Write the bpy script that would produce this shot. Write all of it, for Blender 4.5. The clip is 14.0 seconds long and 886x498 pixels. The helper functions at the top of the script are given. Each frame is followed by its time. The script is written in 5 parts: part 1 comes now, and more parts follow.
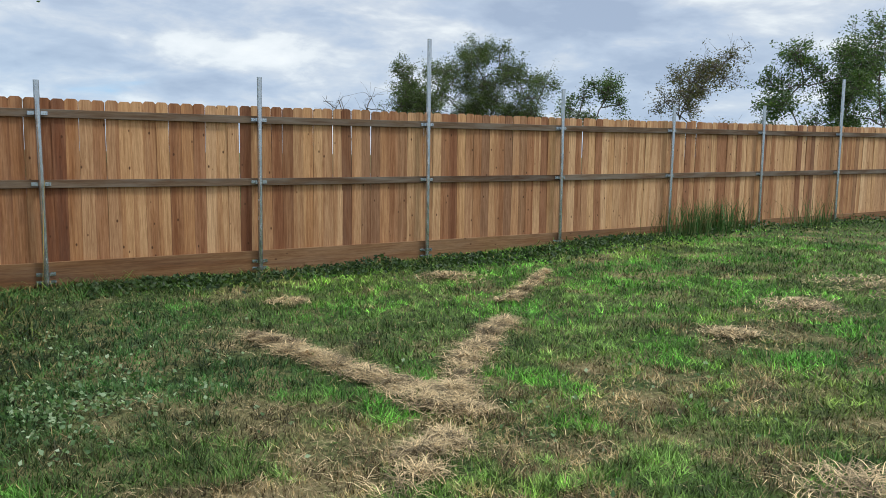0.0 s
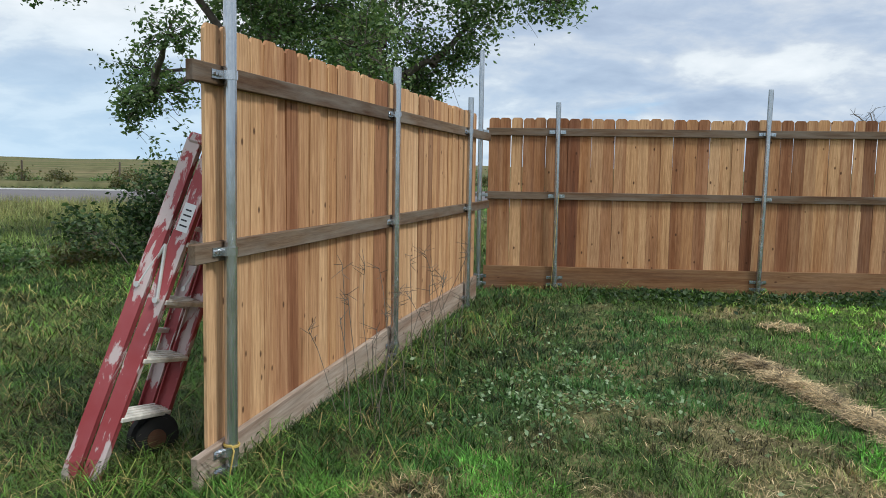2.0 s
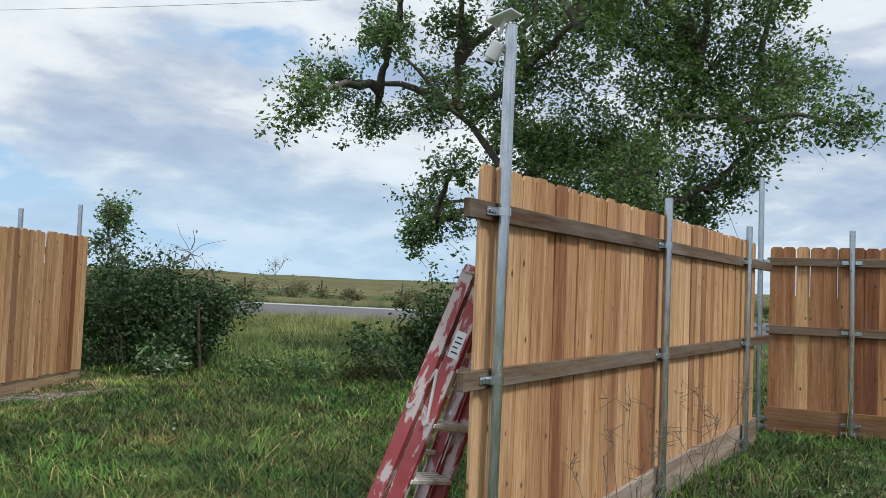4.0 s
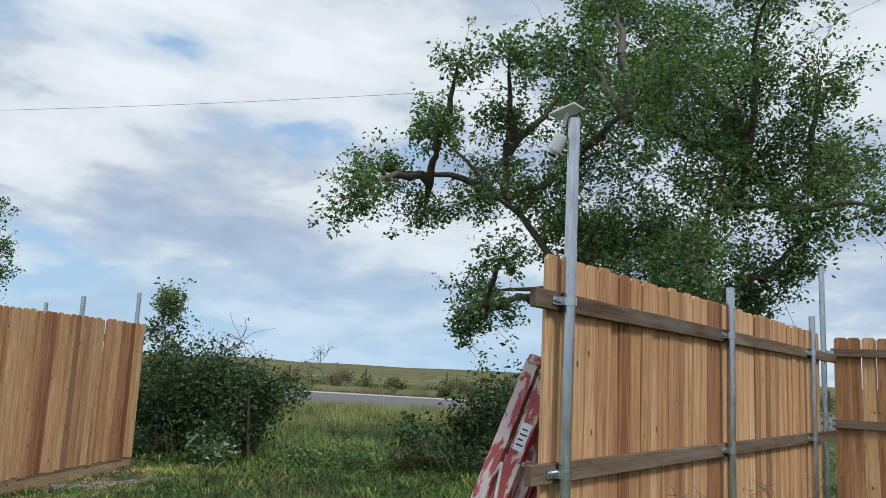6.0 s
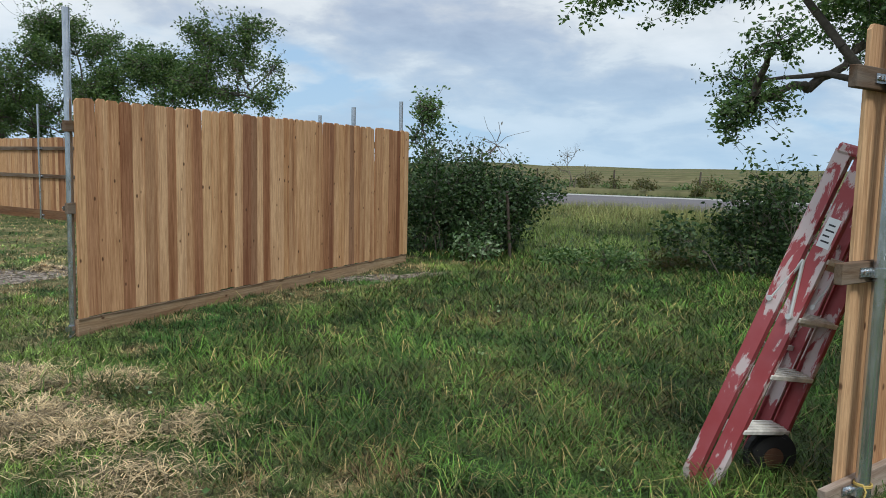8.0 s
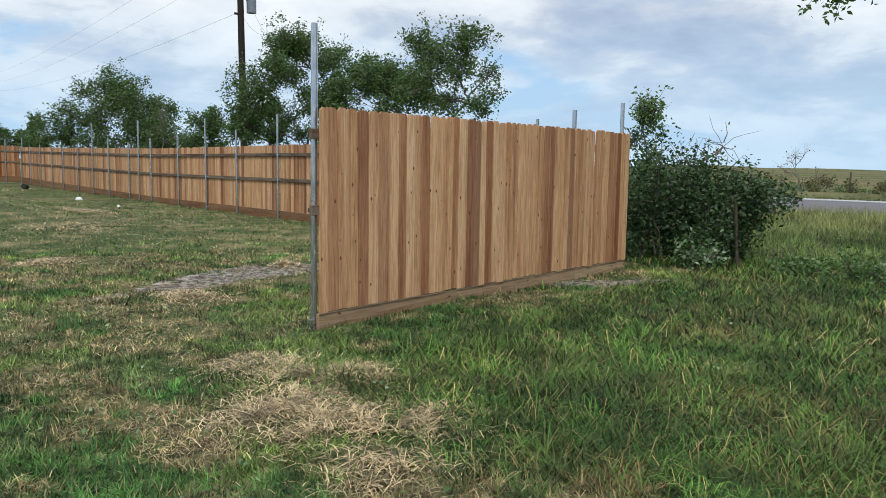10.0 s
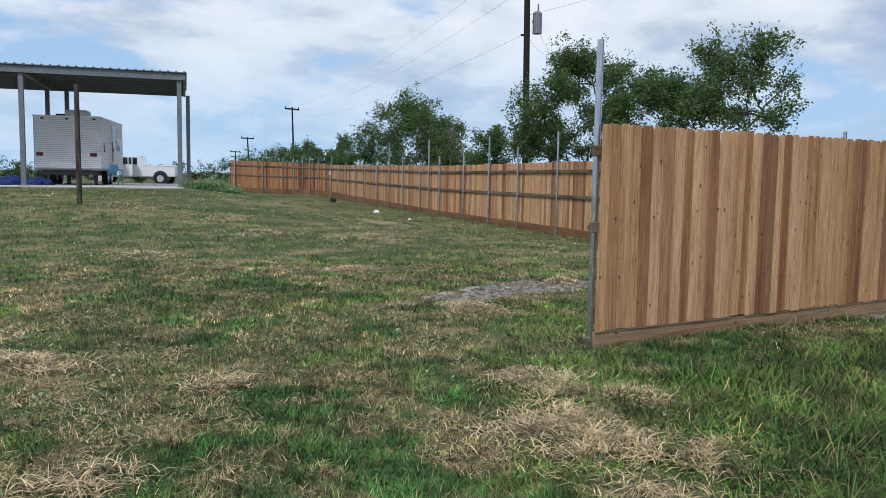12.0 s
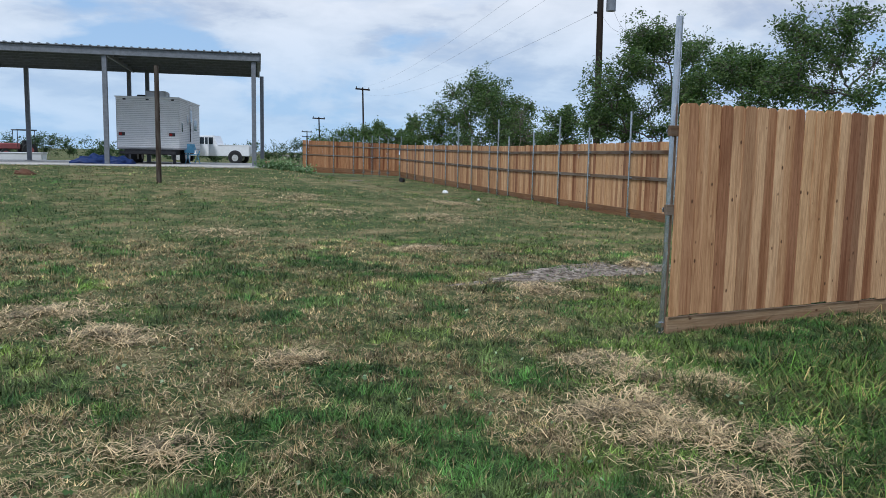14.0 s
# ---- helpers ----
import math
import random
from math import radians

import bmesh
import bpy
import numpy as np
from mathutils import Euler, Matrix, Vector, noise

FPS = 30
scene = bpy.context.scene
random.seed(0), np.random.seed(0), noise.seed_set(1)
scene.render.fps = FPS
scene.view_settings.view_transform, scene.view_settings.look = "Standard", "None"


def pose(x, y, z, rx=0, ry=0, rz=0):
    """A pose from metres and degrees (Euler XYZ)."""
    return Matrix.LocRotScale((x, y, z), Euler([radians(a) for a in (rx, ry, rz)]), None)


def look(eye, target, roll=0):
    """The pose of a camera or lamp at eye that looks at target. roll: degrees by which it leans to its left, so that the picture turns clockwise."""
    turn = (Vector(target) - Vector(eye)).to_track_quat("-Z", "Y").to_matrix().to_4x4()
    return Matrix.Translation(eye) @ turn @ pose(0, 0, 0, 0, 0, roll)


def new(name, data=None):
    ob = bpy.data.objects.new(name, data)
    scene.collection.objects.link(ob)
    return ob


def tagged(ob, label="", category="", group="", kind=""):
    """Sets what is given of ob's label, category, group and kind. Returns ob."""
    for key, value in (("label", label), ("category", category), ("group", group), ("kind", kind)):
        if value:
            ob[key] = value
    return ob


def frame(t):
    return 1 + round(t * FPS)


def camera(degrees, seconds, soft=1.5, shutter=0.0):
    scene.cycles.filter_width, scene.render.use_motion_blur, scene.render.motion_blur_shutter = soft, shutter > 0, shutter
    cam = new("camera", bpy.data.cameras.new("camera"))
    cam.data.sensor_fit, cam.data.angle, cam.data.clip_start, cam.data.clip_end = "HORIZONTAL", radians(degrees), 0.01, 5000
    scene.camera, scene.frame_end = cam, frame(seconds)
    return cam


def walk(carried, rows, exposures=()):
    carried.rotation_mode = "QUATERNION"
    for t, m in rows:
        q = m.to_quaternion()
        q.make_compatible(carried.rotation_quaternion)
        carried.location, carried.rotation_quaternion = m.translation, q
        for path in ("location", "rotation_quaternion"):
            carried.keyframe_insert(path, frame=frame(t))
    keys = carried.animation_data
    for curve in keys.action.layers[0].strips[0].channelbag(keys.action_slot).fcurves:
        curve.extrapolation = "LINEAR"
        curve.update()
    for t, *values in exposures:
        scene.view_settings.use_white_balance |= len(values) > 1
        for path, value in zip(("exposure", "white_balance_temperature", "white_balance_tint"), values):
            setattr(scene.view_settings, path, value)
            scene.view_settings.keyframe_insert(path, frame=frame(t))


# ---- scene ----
# ---- camera ----
cam = camera(58.5, 14.0, soft=0.7)
PATH = [
    (0, (0.025, -0.126, 1.532), (-1.232, 1.412, 1.297), 0.8),
    (0.5, (0.162, -0.142, 1.51), (-1.334, 1.164, 1.27), 0.6),
    (1, (0.18, -0.1, 1.503), (-1.509, 0.944, 1.263), 0.7),
    (1.5, (0.095, -0.061, 1.503), (-1.732, 0.721, 1.277), 1.1),
    (2, (0.069, -0.031, 1.502), (-1.851, 0.488, 1.292), 1.1),
    (2.5, (0.082, -0.031, 1.505), (-1.898, 0.162, 1.299), 1.1),
    (3, (0.075, -0.033, 1.503), (-1.913, -0.1, 1.298), 1.5),
    (3.5, (0.084, -0.029, 1.515), (-1.909, -0.164, 1.414), 2.1),
    (4, (0.085, -0.025, 1.543), (-1.908, -0.175, 1.626), 2.3),
    (4.2, (0.098, -0.021, 1.546), (-1.891, -0.173, 1.689), 2.4),
    (5.25, (0.11, -0.08, 1.545), (-1.853, -0.269, 1.875), 2.7),
    (6.3, (0.115, -0.14, 1.54), (-1.841, -0.499, 1.749), 2.7),
    (6.5, (0.114, -0.145, 1.537), (-1.833, -0.589, 1.657), 2.7),
    (7, (0.046, -0.184, 1.519), (-1.864, -0.776, 1.516), 2.2),
    (7.2, (0.05, -0.205, 1.515), (-1.835, -0.869, 1.428), 1.9),
    (8.2, (0.07, -0.37, 1.505), (-1.732, -1.21, 1.289), 1.2),
    (9.3, (0.089, -0.535, 1.503), (-1.651, -1.498, 1.291), 0.8),
    (9.5, (0.101, -0.514, 1.504), (-1.586, -1.567, 1.29), 0.8),
    (10, (0.105, -0.513, 1.503), (-1.431, -1.776, 1.289), 0.8),
    (10.5, (0.107, -0.529, 1.508), (-1.27, -1.964, 1.295), 0.9),
    (11, (0.083, -0.562, 1.517), (-1.157, -2.117, 1.317), 1.0),
    (11.5, (0.093, -0.556, 1.514), (-1.035, -2.197, 1.323), 0.9),
    (12, (0.109, -0.552, 1.506), (-0.908, -2.264, 1.323), 0.9),
    (12.5, (0.119, -0.565, 1.507), (-0.791, -2.337, 1.326), 0.7),
    (13, (0.119, -0.583, 1.505), (-0.759, -2.371, 1.321), 0.8),
    (13.5, (0.118, -0.584, 1.505), (-0.75, -2.374, 1.297), 1.0),
    (14, (0.118, -0.582, 1.507), (-0.747, -2.37, 1.272), 1.1),
]
EXPOSURES = [(0.0, 0.05, 6200, 7), (2.0, 0.02, 6150, 7), (4.0, -0.05, 6100, 7), (6.3, -0.16, 6050, 7), (7.2, -0.2, 6050, 7), (9.5, 0.0, 6050, 7), (11.5, -0.1, 5900, 9), (14.0, -0.2, 5700, 10)]
walk(cam, [(t, look(eye, target, roll)) for t, eye, target, roll in PATH], EXPOSURES)

# ---- world, sun ----
SUN_YAW, SUN_EL = -50.0, 50.0      # yaw to the left from +y, elevation
world = bpy.data.worlds.new("sky")
scene.world = world
world.use_nodes = True
wn, wl = world.node_tree.nodes, world.node_tree.links
wn.clear()
w_out, w_bg = wn.new("ShaderNodeOutputWorld"), wn.new("ShaderNodeBackground")
w_sky = wn.new("ShaderNodeTexSky")
w_sky.sky_type, w_sky.sun_disc = "NISHITA", False
w_sky.sun_elevation, w_sky.sun_rotation = radians(SUN_EL), radians(-SUN_YAW)
w_co = wn.new("ShaderNodeTexCoord")
w_sep = wn.new("ShaderNodeSeparateXYZ")
wl.new(w_co.outputs["Generated"], w_sep.inputs[0])


def w_math(op, a, b):
    n = wn.new("ShaderNodeMath")
    n.operation = op
    for i, v in enumerate((a, b)):
        if isinstance(v, (int, float)):
            n.inputs[i].default_value = v
        else:
            wl.new(v, n.inputs[i])
    return n.outputs[0]


# clouds: noise over a flat layer overhead, so that they crowd together towards the horizon
w_up = w_math("ADD", w_math("MAXIMUM", w_sep.outputs[2], 0.0), 0.3)
w_vec = wn.new("ShaderNodeCombineXYZ")
wl.new(w_math("DIVIDE", w_sep.outputs[0], w_up), w_vec.inputs[0])
wl.new(w_math("DIVIDE", w_sep.outputs[1], w_up), w_vec.inputs[1])
wl.new(w_math("MULTIPLY", w_sep.outputs[2], 3.0), w_vec.inputs[2])


def w_noise(scale, detail, rough, dist, offset):
    m = wn.new("ShaderNodeMapping")
    m.inputs["Location"].default_value = offset
    wl.new(w_vec.outputs[0], m.inputs[0])
    n = wn.new("ShaderNodeTexNoise")
    n.inputs["Scale"].default_value, n.inputs["Detail"].default_value = scale, detail
    n.inputs["Roughness"].default_value, n.inputs["Distortion"].default_value = rough, dist
    wl.new(m.outputs[0], n.inputs["Vector"])
    return n.outputs["Fac"]


def w_ramp(fac, stops):
    r = wn.new("ShaderNodeValToRGB")
    el = r.color_ramp.elements
    while len(el) < len(stops):
        el.new(0.5)
    for e, (p, c) in zip(el, stops):
        e.position, e.color = p, (*c, 1)
    wl.new(fac, r.inputs[0])
    return r.outputs[0]


def w_mix(fac, a, b, kind="MIX"):
    n = wn.new("ShaderNodeMix")
    n.data_type, n.blend_type = "RGBA", kind
    for sock, v in ((n.inputs[0], fac), (n.inputs[6], a), (n.inputs[7], b)):
        if isinstance(v, (int, float)):
            sock.default_value = v
        elif isinstance(v, tuple):
            sock.default_value = (*v, 1)
        else:
            wl.new(v, sock)
    return n.outputs[2]


# thicker, darker bank to the north; thin bright cloud elsewhere
north = w_math("MULTIPLY", w_math("ADD", w_sep.outputs[1], 0.25), 0.085)
mass = w_math("SUBTRACT", w_noise(1.9, 9, 0.52, 0.3, (3.1, 1.7, 0.4)), north)
puff = w_noise(5.6, 8, 0.58, 0.3, (0.6, 5.2, 1.4))
thick = w_math("ADD", w_math("MULTIPLY", mass, 0.72), w_math("MULTIPLY", puff, 0.28))
CLOUD = w_ramp(thick, ((0.32, (3.7, 4.4, 5.7)), (0.41, (4.8, 5.5, 6.7)), (0.47, (6.1, 6.5, 7.2)), (0.52, (7.9, 8.1, 8.3)), (0.62, (9.2, 9.2, 9.2))))
COVER = w_ramp(w_math("ADD", w_noise(1.5, 8, 0.54, 0.2, (7.3, 2.2, 0)), north), ((0.33, (0.0,) * 3), (0.39, (0.8,) * 3), (0.44, (1, 1, 1))))
clear = w_mix(0.8, w_sky.outputs[0], (4.2, 6.0, 8.3))
sky_mix = w_mix(COVER, clear, CLOUD)
low = w_ramp(w_sep.outputs[2], ((0.0, (0.8,) * 3), (0.07, (0.55,) * 3), (0.18, (0.0,) * 3)))
low = w_mix(1.0, low, w_ramp(w_sep.outputs[1], ((0.0, (1, 1, 1)), (0.55, (0.2,) * 3))), "MULTIPLY")
sky_mix = w_mix(low, sky_mix, (5.1, 6.9, 8.5))
high = w_ramp(w_sep.outputs[2], ((0.45, (1, 1, 1)), (0.85, (1.55,) * 3)))
sky_mix = w_mix(1.0, sky_mix, high, "MULTIPLY")
wl.new(sky_mix, w_bg.inputs[0])
w_bg.inputs[1].default_value = 0.105
wl.new(w_bg.outputs[0], w_out.inputs[0])

sun = new("sun", bpy.data.lights.new("sun", "SUN"))
sun.data.energy, sun.data.angle, sun.data.color = 2.5, radians(12), (1.0, 0.95, 0.87)
sun_dir = Vector((-math.sin(radians(SUN_YAW)) * math.cos(radians(SUN_EL)), math.cos(radians(SUN_YAW)) * math.cos(radians(SUN_EL)), math.sin(radians(SUN_EL))))
sun.matrix_world = look(sun_dir * 50, (0, 0, 0))

# ---- materials ----


class Nodes:
    """A small builder of node materials."""

    def __init__(self, name, rough=0.8, metal=0.0, spec=0.3):
        self.mat = bpy.data.materials.new(name)
        self.mat.use_nodes = True
        self.n, self.l = self.mat.node_tree.nodes, self.mat.node_tree.links
        self.bsdf = self.n["Principled BSDF"]
        self.bsdf.inputs["Roughness"].default_value = rough
        self.bsdf.inputs["Metallic"].default_value = metal
        self.bsdf.inputs["Specular IOR Level"].default_value = spec

    def put(self, sock, v):
        if isinstance(v, (int, float)):
            sock.default_value = v
        elif isinstance(v, tuple):
            sock.default_value = v if len(v) == len(sock.default_value) else (*v, 1)
        else:
            self.l.new(v, sock)

    def coord(self, kind="Object"):
        return self.n.new("ShaderNodeTexCoord").outputs[kind]

    def world(self):
        return self.n.new("ShaderNodeNewGeometry").outputs["Position"]

    def rand(self, island=False):
        return self.n.new("ShaderNodeNewGeometry").outputs["Random Per Island"] if island else self.n.new("ShaderNodeObjectInfo").outputs["Random"]

    def attr(self, name):
        a = self.n.new("ShaderNodeAttribute")
        a.attribute_name = name
        return a.outputs["Color"]

    def moved(self, vec, scale=(1, 1, 1), add=None):
        m = self.n.new("ShaderNodeMapping")
        self.put(m.inputs["Vector"], vec)
        m.inputs["Scale"].default_value = scale
        if add is not None:
            c = self.n.new("ShaderNodeCombineXYZ")
            for i in range(3):
                self.put(c.inputs[i], self.math("MULTIPLY", add, 37.0 + 11 * i))
            self.put(m.inputs["Location"], c.outputs[0])
        return m.outputs[0]

    def noise(self, vec, scale, detail=4, rough=0.55, dist=0.0):
        t = self.n.new("ShaderNodeTexNoise")
        self.put(t.inputs["Vector"], vec)
        for k, v in (("Scale", scale), ("Detail", detail), ("Roughness", rough), ("Distortion", dist)):
            t.inputs[k].default_value = v
        return t.outputs["Fac"]

    def voronoi(self, vec, scale):
        t = self.n.new("ShaderNodeTexVoronoi")
        self.put(t.inputs["Vector"], vec)
        t.inputs["Scale"].default_value = scale
        return t.outputs["Distance"]

    def math(self, op, a, b=0.0):
        m = self.n.new("ShaderNodeMath")
        m.operation = op
        self.put(m.inputs[0], a), self.put(m.inputs[1], b)
        return m.outputs[0]

    def ramp(self, fac, stops):
        r = self.n.new("ShaderNodeValToRGB")
        el = r.color_ramp.elements
        while len(el) < len(stops):
            el.new(0.5)
        for e, (p, c) in zip(el, stops):
            e.position, e.color = p, (*c, 1) if isinstance(c, tuple) else (c, c, c, 1)
        self.put(r.inputs[0], fac)
        return r.outputs[0]

    def mix(self, fac, a, b, kind="MIX"):
        m = self.n.new("ShaderNodeMix")
        m.data_type, m.blend_type = "RGBA", kind
        self.put(m.inputs[0], fac), self.put(m.inputs[6], a), self.put(m.inputs[7], b)
        return m.outputs[2]

    def done(self, color, rough=None, bump=None, strength=0.3, depth=0.01):
        self.put(self.bsdf.inputs["Base Color"], color)
        if rough is not None:
            self.put(self.bsdf.inputs["Roughness"], rough)
        if bump is not None:
            b = self.n.new("ShaderNodeBump")
            b.inputs["Strength"].default_value, b.inputs["Distance"].default_value = strength, depth
            self.put(b.inputs["Height"], bump)
            self.put(self.bsdf.inputs["Normal"], b.outputs[0])
        return self.mat


def wood(name, ramp, island=False, knots=True, along=2, grey=0.0):
    """Sawn timber: tone by piece, grain along one axis, knots and weather stains."""
    k = Nodes(name, 0.78, spec=0.2)
    r = k.rand(island)
    co = k.coord("Object")
    stretch = [26.0, 26.0, 26.0]
    stretch[along] = 1.3
    v = k.moved(co, tuple(stretch), r)
    grain = k.noise(v, 2.2, 6, 0.6, 0.6)
    fine = k.noise(v, 9.0, 3, 0.6)
    tone = k.ramp(r, ramp)
    c = k.mix(k.ramp(grain, ((0.36, 0.0), (0.6, 1.0))), k.mix(0.85, tone, (0.62, 0.55, 0.5), "MULTIPLY"), tone)
    c = k.mix(k.math("MULTIPLY", k.ramp(fine, ((0.4, 0.0), (0.62, 1.0))), 0.5), c, k.mix(1.0, c, (0.68, 0.6, 0.54), "MULTIPLY"))
    wide = [5.0, 5.0, 5.0]
    wide[along] = 0.7
    stain = k.noise(k.moved(co, tuple(wide), r), 1.0, 3)
    c = k.mix(k.ramp(stain, ((0.5, 0.0), (0.75, 0.55))), c, k.mix(1.0, c, (0.55, 0.45, 0.4), "MULTIPLY"))
    heart = k.noise(k.moved(co, (11.0, 11.0, 0.3) if along == 2 else (0.3, 11.0, 11.0), r), 1.0, 2, 0.5, 0.2)
    c = k.mix(k.ramp(heart, ((0.52, 0.0), (0.58, 0.45), (0.8, 0.62))), c, k.mix(1.0, c, (0.66, 0.5, 0.42), "MULTIPLY"))
    if grey:
        g = k.noise(k.moved(co, tuple(wide), r), 2.3, 4)
        c = k.mix(k.ramp(g, ((0.4, 0.0), (0.7, grey))), c, (0.22, 0.2, 0.17))
    if knots:
        sc = [9.0, 9.0, 9.0]
        sc[along] = 5.2
        d = k.voronoi(k.moved(co, tuple(sc), r), 1.0)
        c = k.mix(k.ramp(d, ((0.04, 0.95), (0.075, 0.8), (0.12, 0.0))), c, (0.085, 0.038, 0.018))
    return k.done(c, None, fine, 0.5, 0.003)


CEDAR = ((0.0, (0.3, 0.145, 0.08)), (0.09, (0.42, 0.215, 0.11)), (0.2, (0.7, 0.46, 0.26)), (0.32, (0.53, 0.3, 0.15)), (0.44, (0.74, 0.5, 0.29)), (0.56, (0.6, 0.355, 0.175)), (0.68, (0.69, 0.45, 0.245)), (0.8, (0.38, 0.19, 0.1)), (0.9, (0.64, 0.4, 0.21)), (1.0, (0.29, 0.155, 0.09)))
REDDISH = tuple((p2, (c2[0] * 0.66, c2[1] * 0.57, c2[2] * 0.53)) for p2, c2 in CEDAR)
m_picket = wood("cedar_picket", CEDAR)
m_picket_far = wood("cedar_picket_far", CEDAR, island=True, knots=False)
m_picket_aged = wood("weathered_cedar_picket", tuple((p2, (c2[0] * 0.8, c2[1] * 0.7, c2[2] * 0.64)) for p2, c2 in CEDAR), grey=0.12)
m_picket_red = wood("reddish_cedar_picket", REDDISH)
DARK = ((0.0, (0.12, 0.075, 0.045)), (0.5, (0.155, 0.105, 0.066)), (1.0, (0.19, 0.135, 0.09)))
m_rail = wood("treated_rail", DARK, knots=False, along=0, grey=0.6)
KICK = ((0.0, (0.21, 0.11, 0.052)), (0.5, (0.26, 0.145, 0.07)), (1.0, (0.3, 0.175, 0.09)))
m_kick_grey = wood("greyed_board", ((0.0, (0.36, 0.29, 0.23)), (1.0, (0.46, 0.38, 0.31))), along=0, grey=0.35)
m_kick = wood("treated_board", KICK, along=0, grey=0.15)
m_kick_new = wood("fresh_treated_board", ((0.0, (0.36, 0.25, 0.15)), (1.0, (0.46, 0.34, 0.21))), along=0, grey=0.2)
m_polewood = wood("creosote_pole", ((0.0, (0.022, 0.017, 0.014)), (1.0, (0.035, 0.027, 0.022))), knots=False)
m_oldpost = wood("weathered_post", ((0.0, (0.06, 0.047, 0.038)), (1.0, (0.09, 0.07, 0.056))), knots=False, grey=0.4)

k = Nodes("galvanised_steel", 0.22, 0.9, 0.5)
v = k.coord()
spang = k.noise(k.moved(v, (1, 1, 0.25), k.rand()), 30, 4)
m_galv = k.done(k.ramp(spang, ((0.3, (0.42, 0.445, 0.47)), (0.7, (0.62, 0.645, 0.67)))), k.ramp(spang, ((0.3, 0.15), (0.7, 0.28))), spang, 0.08, 0.002)


def plain(name, color, rough=0.6, metal=0.0, vary=0.25, scale=8.0, bump=0.1):
    k = Nodes(name, rough, metal)
    v = k.coord()
    n = k.noise(v, scale, 6, 0.6)
    big = k.noise(v, scale * 0.15, 3)
    dark = tuple(c * (1 - vary) for c in color)
    lite = tuple(min(1, c * (1 + vary)) for c in color)
    c = k.mix(k.math("MULTIPLY", big, 0.5), k.ramp(n, ((0.3, dark), (0.7, lite))), dark)
    return k.done(c, None, n, bump, 0.004)


m_carsteel = plain("painted_grey_steel", (0.2, 0.215, 0.24), 0.5, 0.3)
m_roofsteel = plain("roof_sheet_steel", (0.27, 0.29, 0.32), 0.45, 0.5)
m_roadline = plain("worn_road_paint", (0.42, 0.42, 0.4), 0.8)
m_concrete = plain("slab_concrete", (0.5, 0.48, 0.45), 0.9)
m_white = plain("white_paint", (0.74, 0.76, 0.78), 0.35, vary=0.06)
m_camper_gap = plain("camper_seam", (0.42, 0.43, 0.45), 0.6, vary=0.1)
m_camper = plain("camper_siding", (0.79, 0.8, 0.81), 0.5, vary=0.06, scale=3)
m_black = plain("black_rubber", (0.02, 0.02, 0.02), 0.7)
m_darkmetal = plain("dark_metal", (0.05, 0.05, 0.055), 0.5, 0.5)
m_glass = plain("dark_window", (0.03, 0.04, 0.05), 0.08, vary=0.05)
m_redlamp = plain("red_lens", (0.3, 0.02, 0.015), 0.2)
m_tractor = plain("tractor_red", (0.3, 0.09, 0.09), 0.45)
m_tarp = plain("blue_tarp", (0.015, 0.035, 0.13), 0.5, scale=3)
m_lightblue = plain("pale_blue_plastic", (0.2, 0.5, 0.72), 0.5)
m_alu = plain("worn_aluminium", (0.62, 0.62, 0.6), 0.45, 0.6)
m_rung = plain("dirty_ladder_step", (0.72, 0.7, 0.65), 0.6, 0.1, 0.3, 14)
m_rope = plain("yellow_cord", (0.5, 0.36, 0.1), 0.9)
m_wire = plain("cable", (0.06, 0.06, 0.065), 0.6)
m_transformer = plain("transformer_grey", (0.2, 0.22, 0.25), 0.5, 0.2)
m_camplastic = plain("white_plastic", (0.7, 0.71, 0.72), 0.35, vary=0.05)
m_rust = plain("rusty_iron", (0.12, 0.06, 0.035), 0.9)

k = Nodes("red_fibreglass", 0.5)
v = k.coord()
chips = k.noise(k.moved(v, (6, 6, 2.2)), 1.6, 8, 0.65, 0.4)
pink = k.noise(v, 4, 4)
c = k.mix(k.ramp(pink, ((0.35, 0.0), (0.7, 0.7))), (0.3, 0.05, 0.055), (0.36, 0.1, 0.11))
m_ladder = k.done(k.mix(k.ramp(chips, ((0.53, 0.0), (0.56, 0.9))), c, (0.56, 0.48, 0.47)), None, chips, 0.25, 0.003)

# ground: soil, thatch and short turf seen between the blades
k = Nodes("lawn_soil", 0.95, spec=0.1)
v = k.world()
fine = k.noise(v, 22, 6, 0.65)
mid = k.noise(v, 1.6, 5, 0.6)
wide = k.noise(v, 0.25, 4, 0.6)
turf = k.ramp(fine, ((0.34, (0.014, 0.022, 0.008)), (0.5, (0.045, 0.07, 0.022)), (0.64, (0.13, 0.16, 0.055))))
straw = k.ramp(fine, ((0.25, (0.09, 0.07, 0.034)), (0.5, (0.21, 0.17, 0.085)), (0.75, (0.36, 0.29, 0.16))))
amount = k.math("ADD", k.math("MULTIPLY", mid, 0.6), k.math("MULTIPLY", wide, 0.4))
m_ground = k.done(k.mix(k.ramp(amount, ((0.47, 0.0), (0.6, 0.8))), turf, straw), None, fine, 0.6, 0.03)

k = Nodes("dry_mud", 0.95, spec=0.1)
v = k.world()
fine = k.noise(v, 10, 8, 0.68)
m_mud = k.done(k.ramp(fine, ((0.32, (0.045, 0.035, 0.026)), (0.46, (0.12, 0.097, 0.08)), (0.55, (0.28, 0.24, 0.2)), (0.66, (0.42, 0.37, 0.32)))), None, fine, 0.8, 0.04)

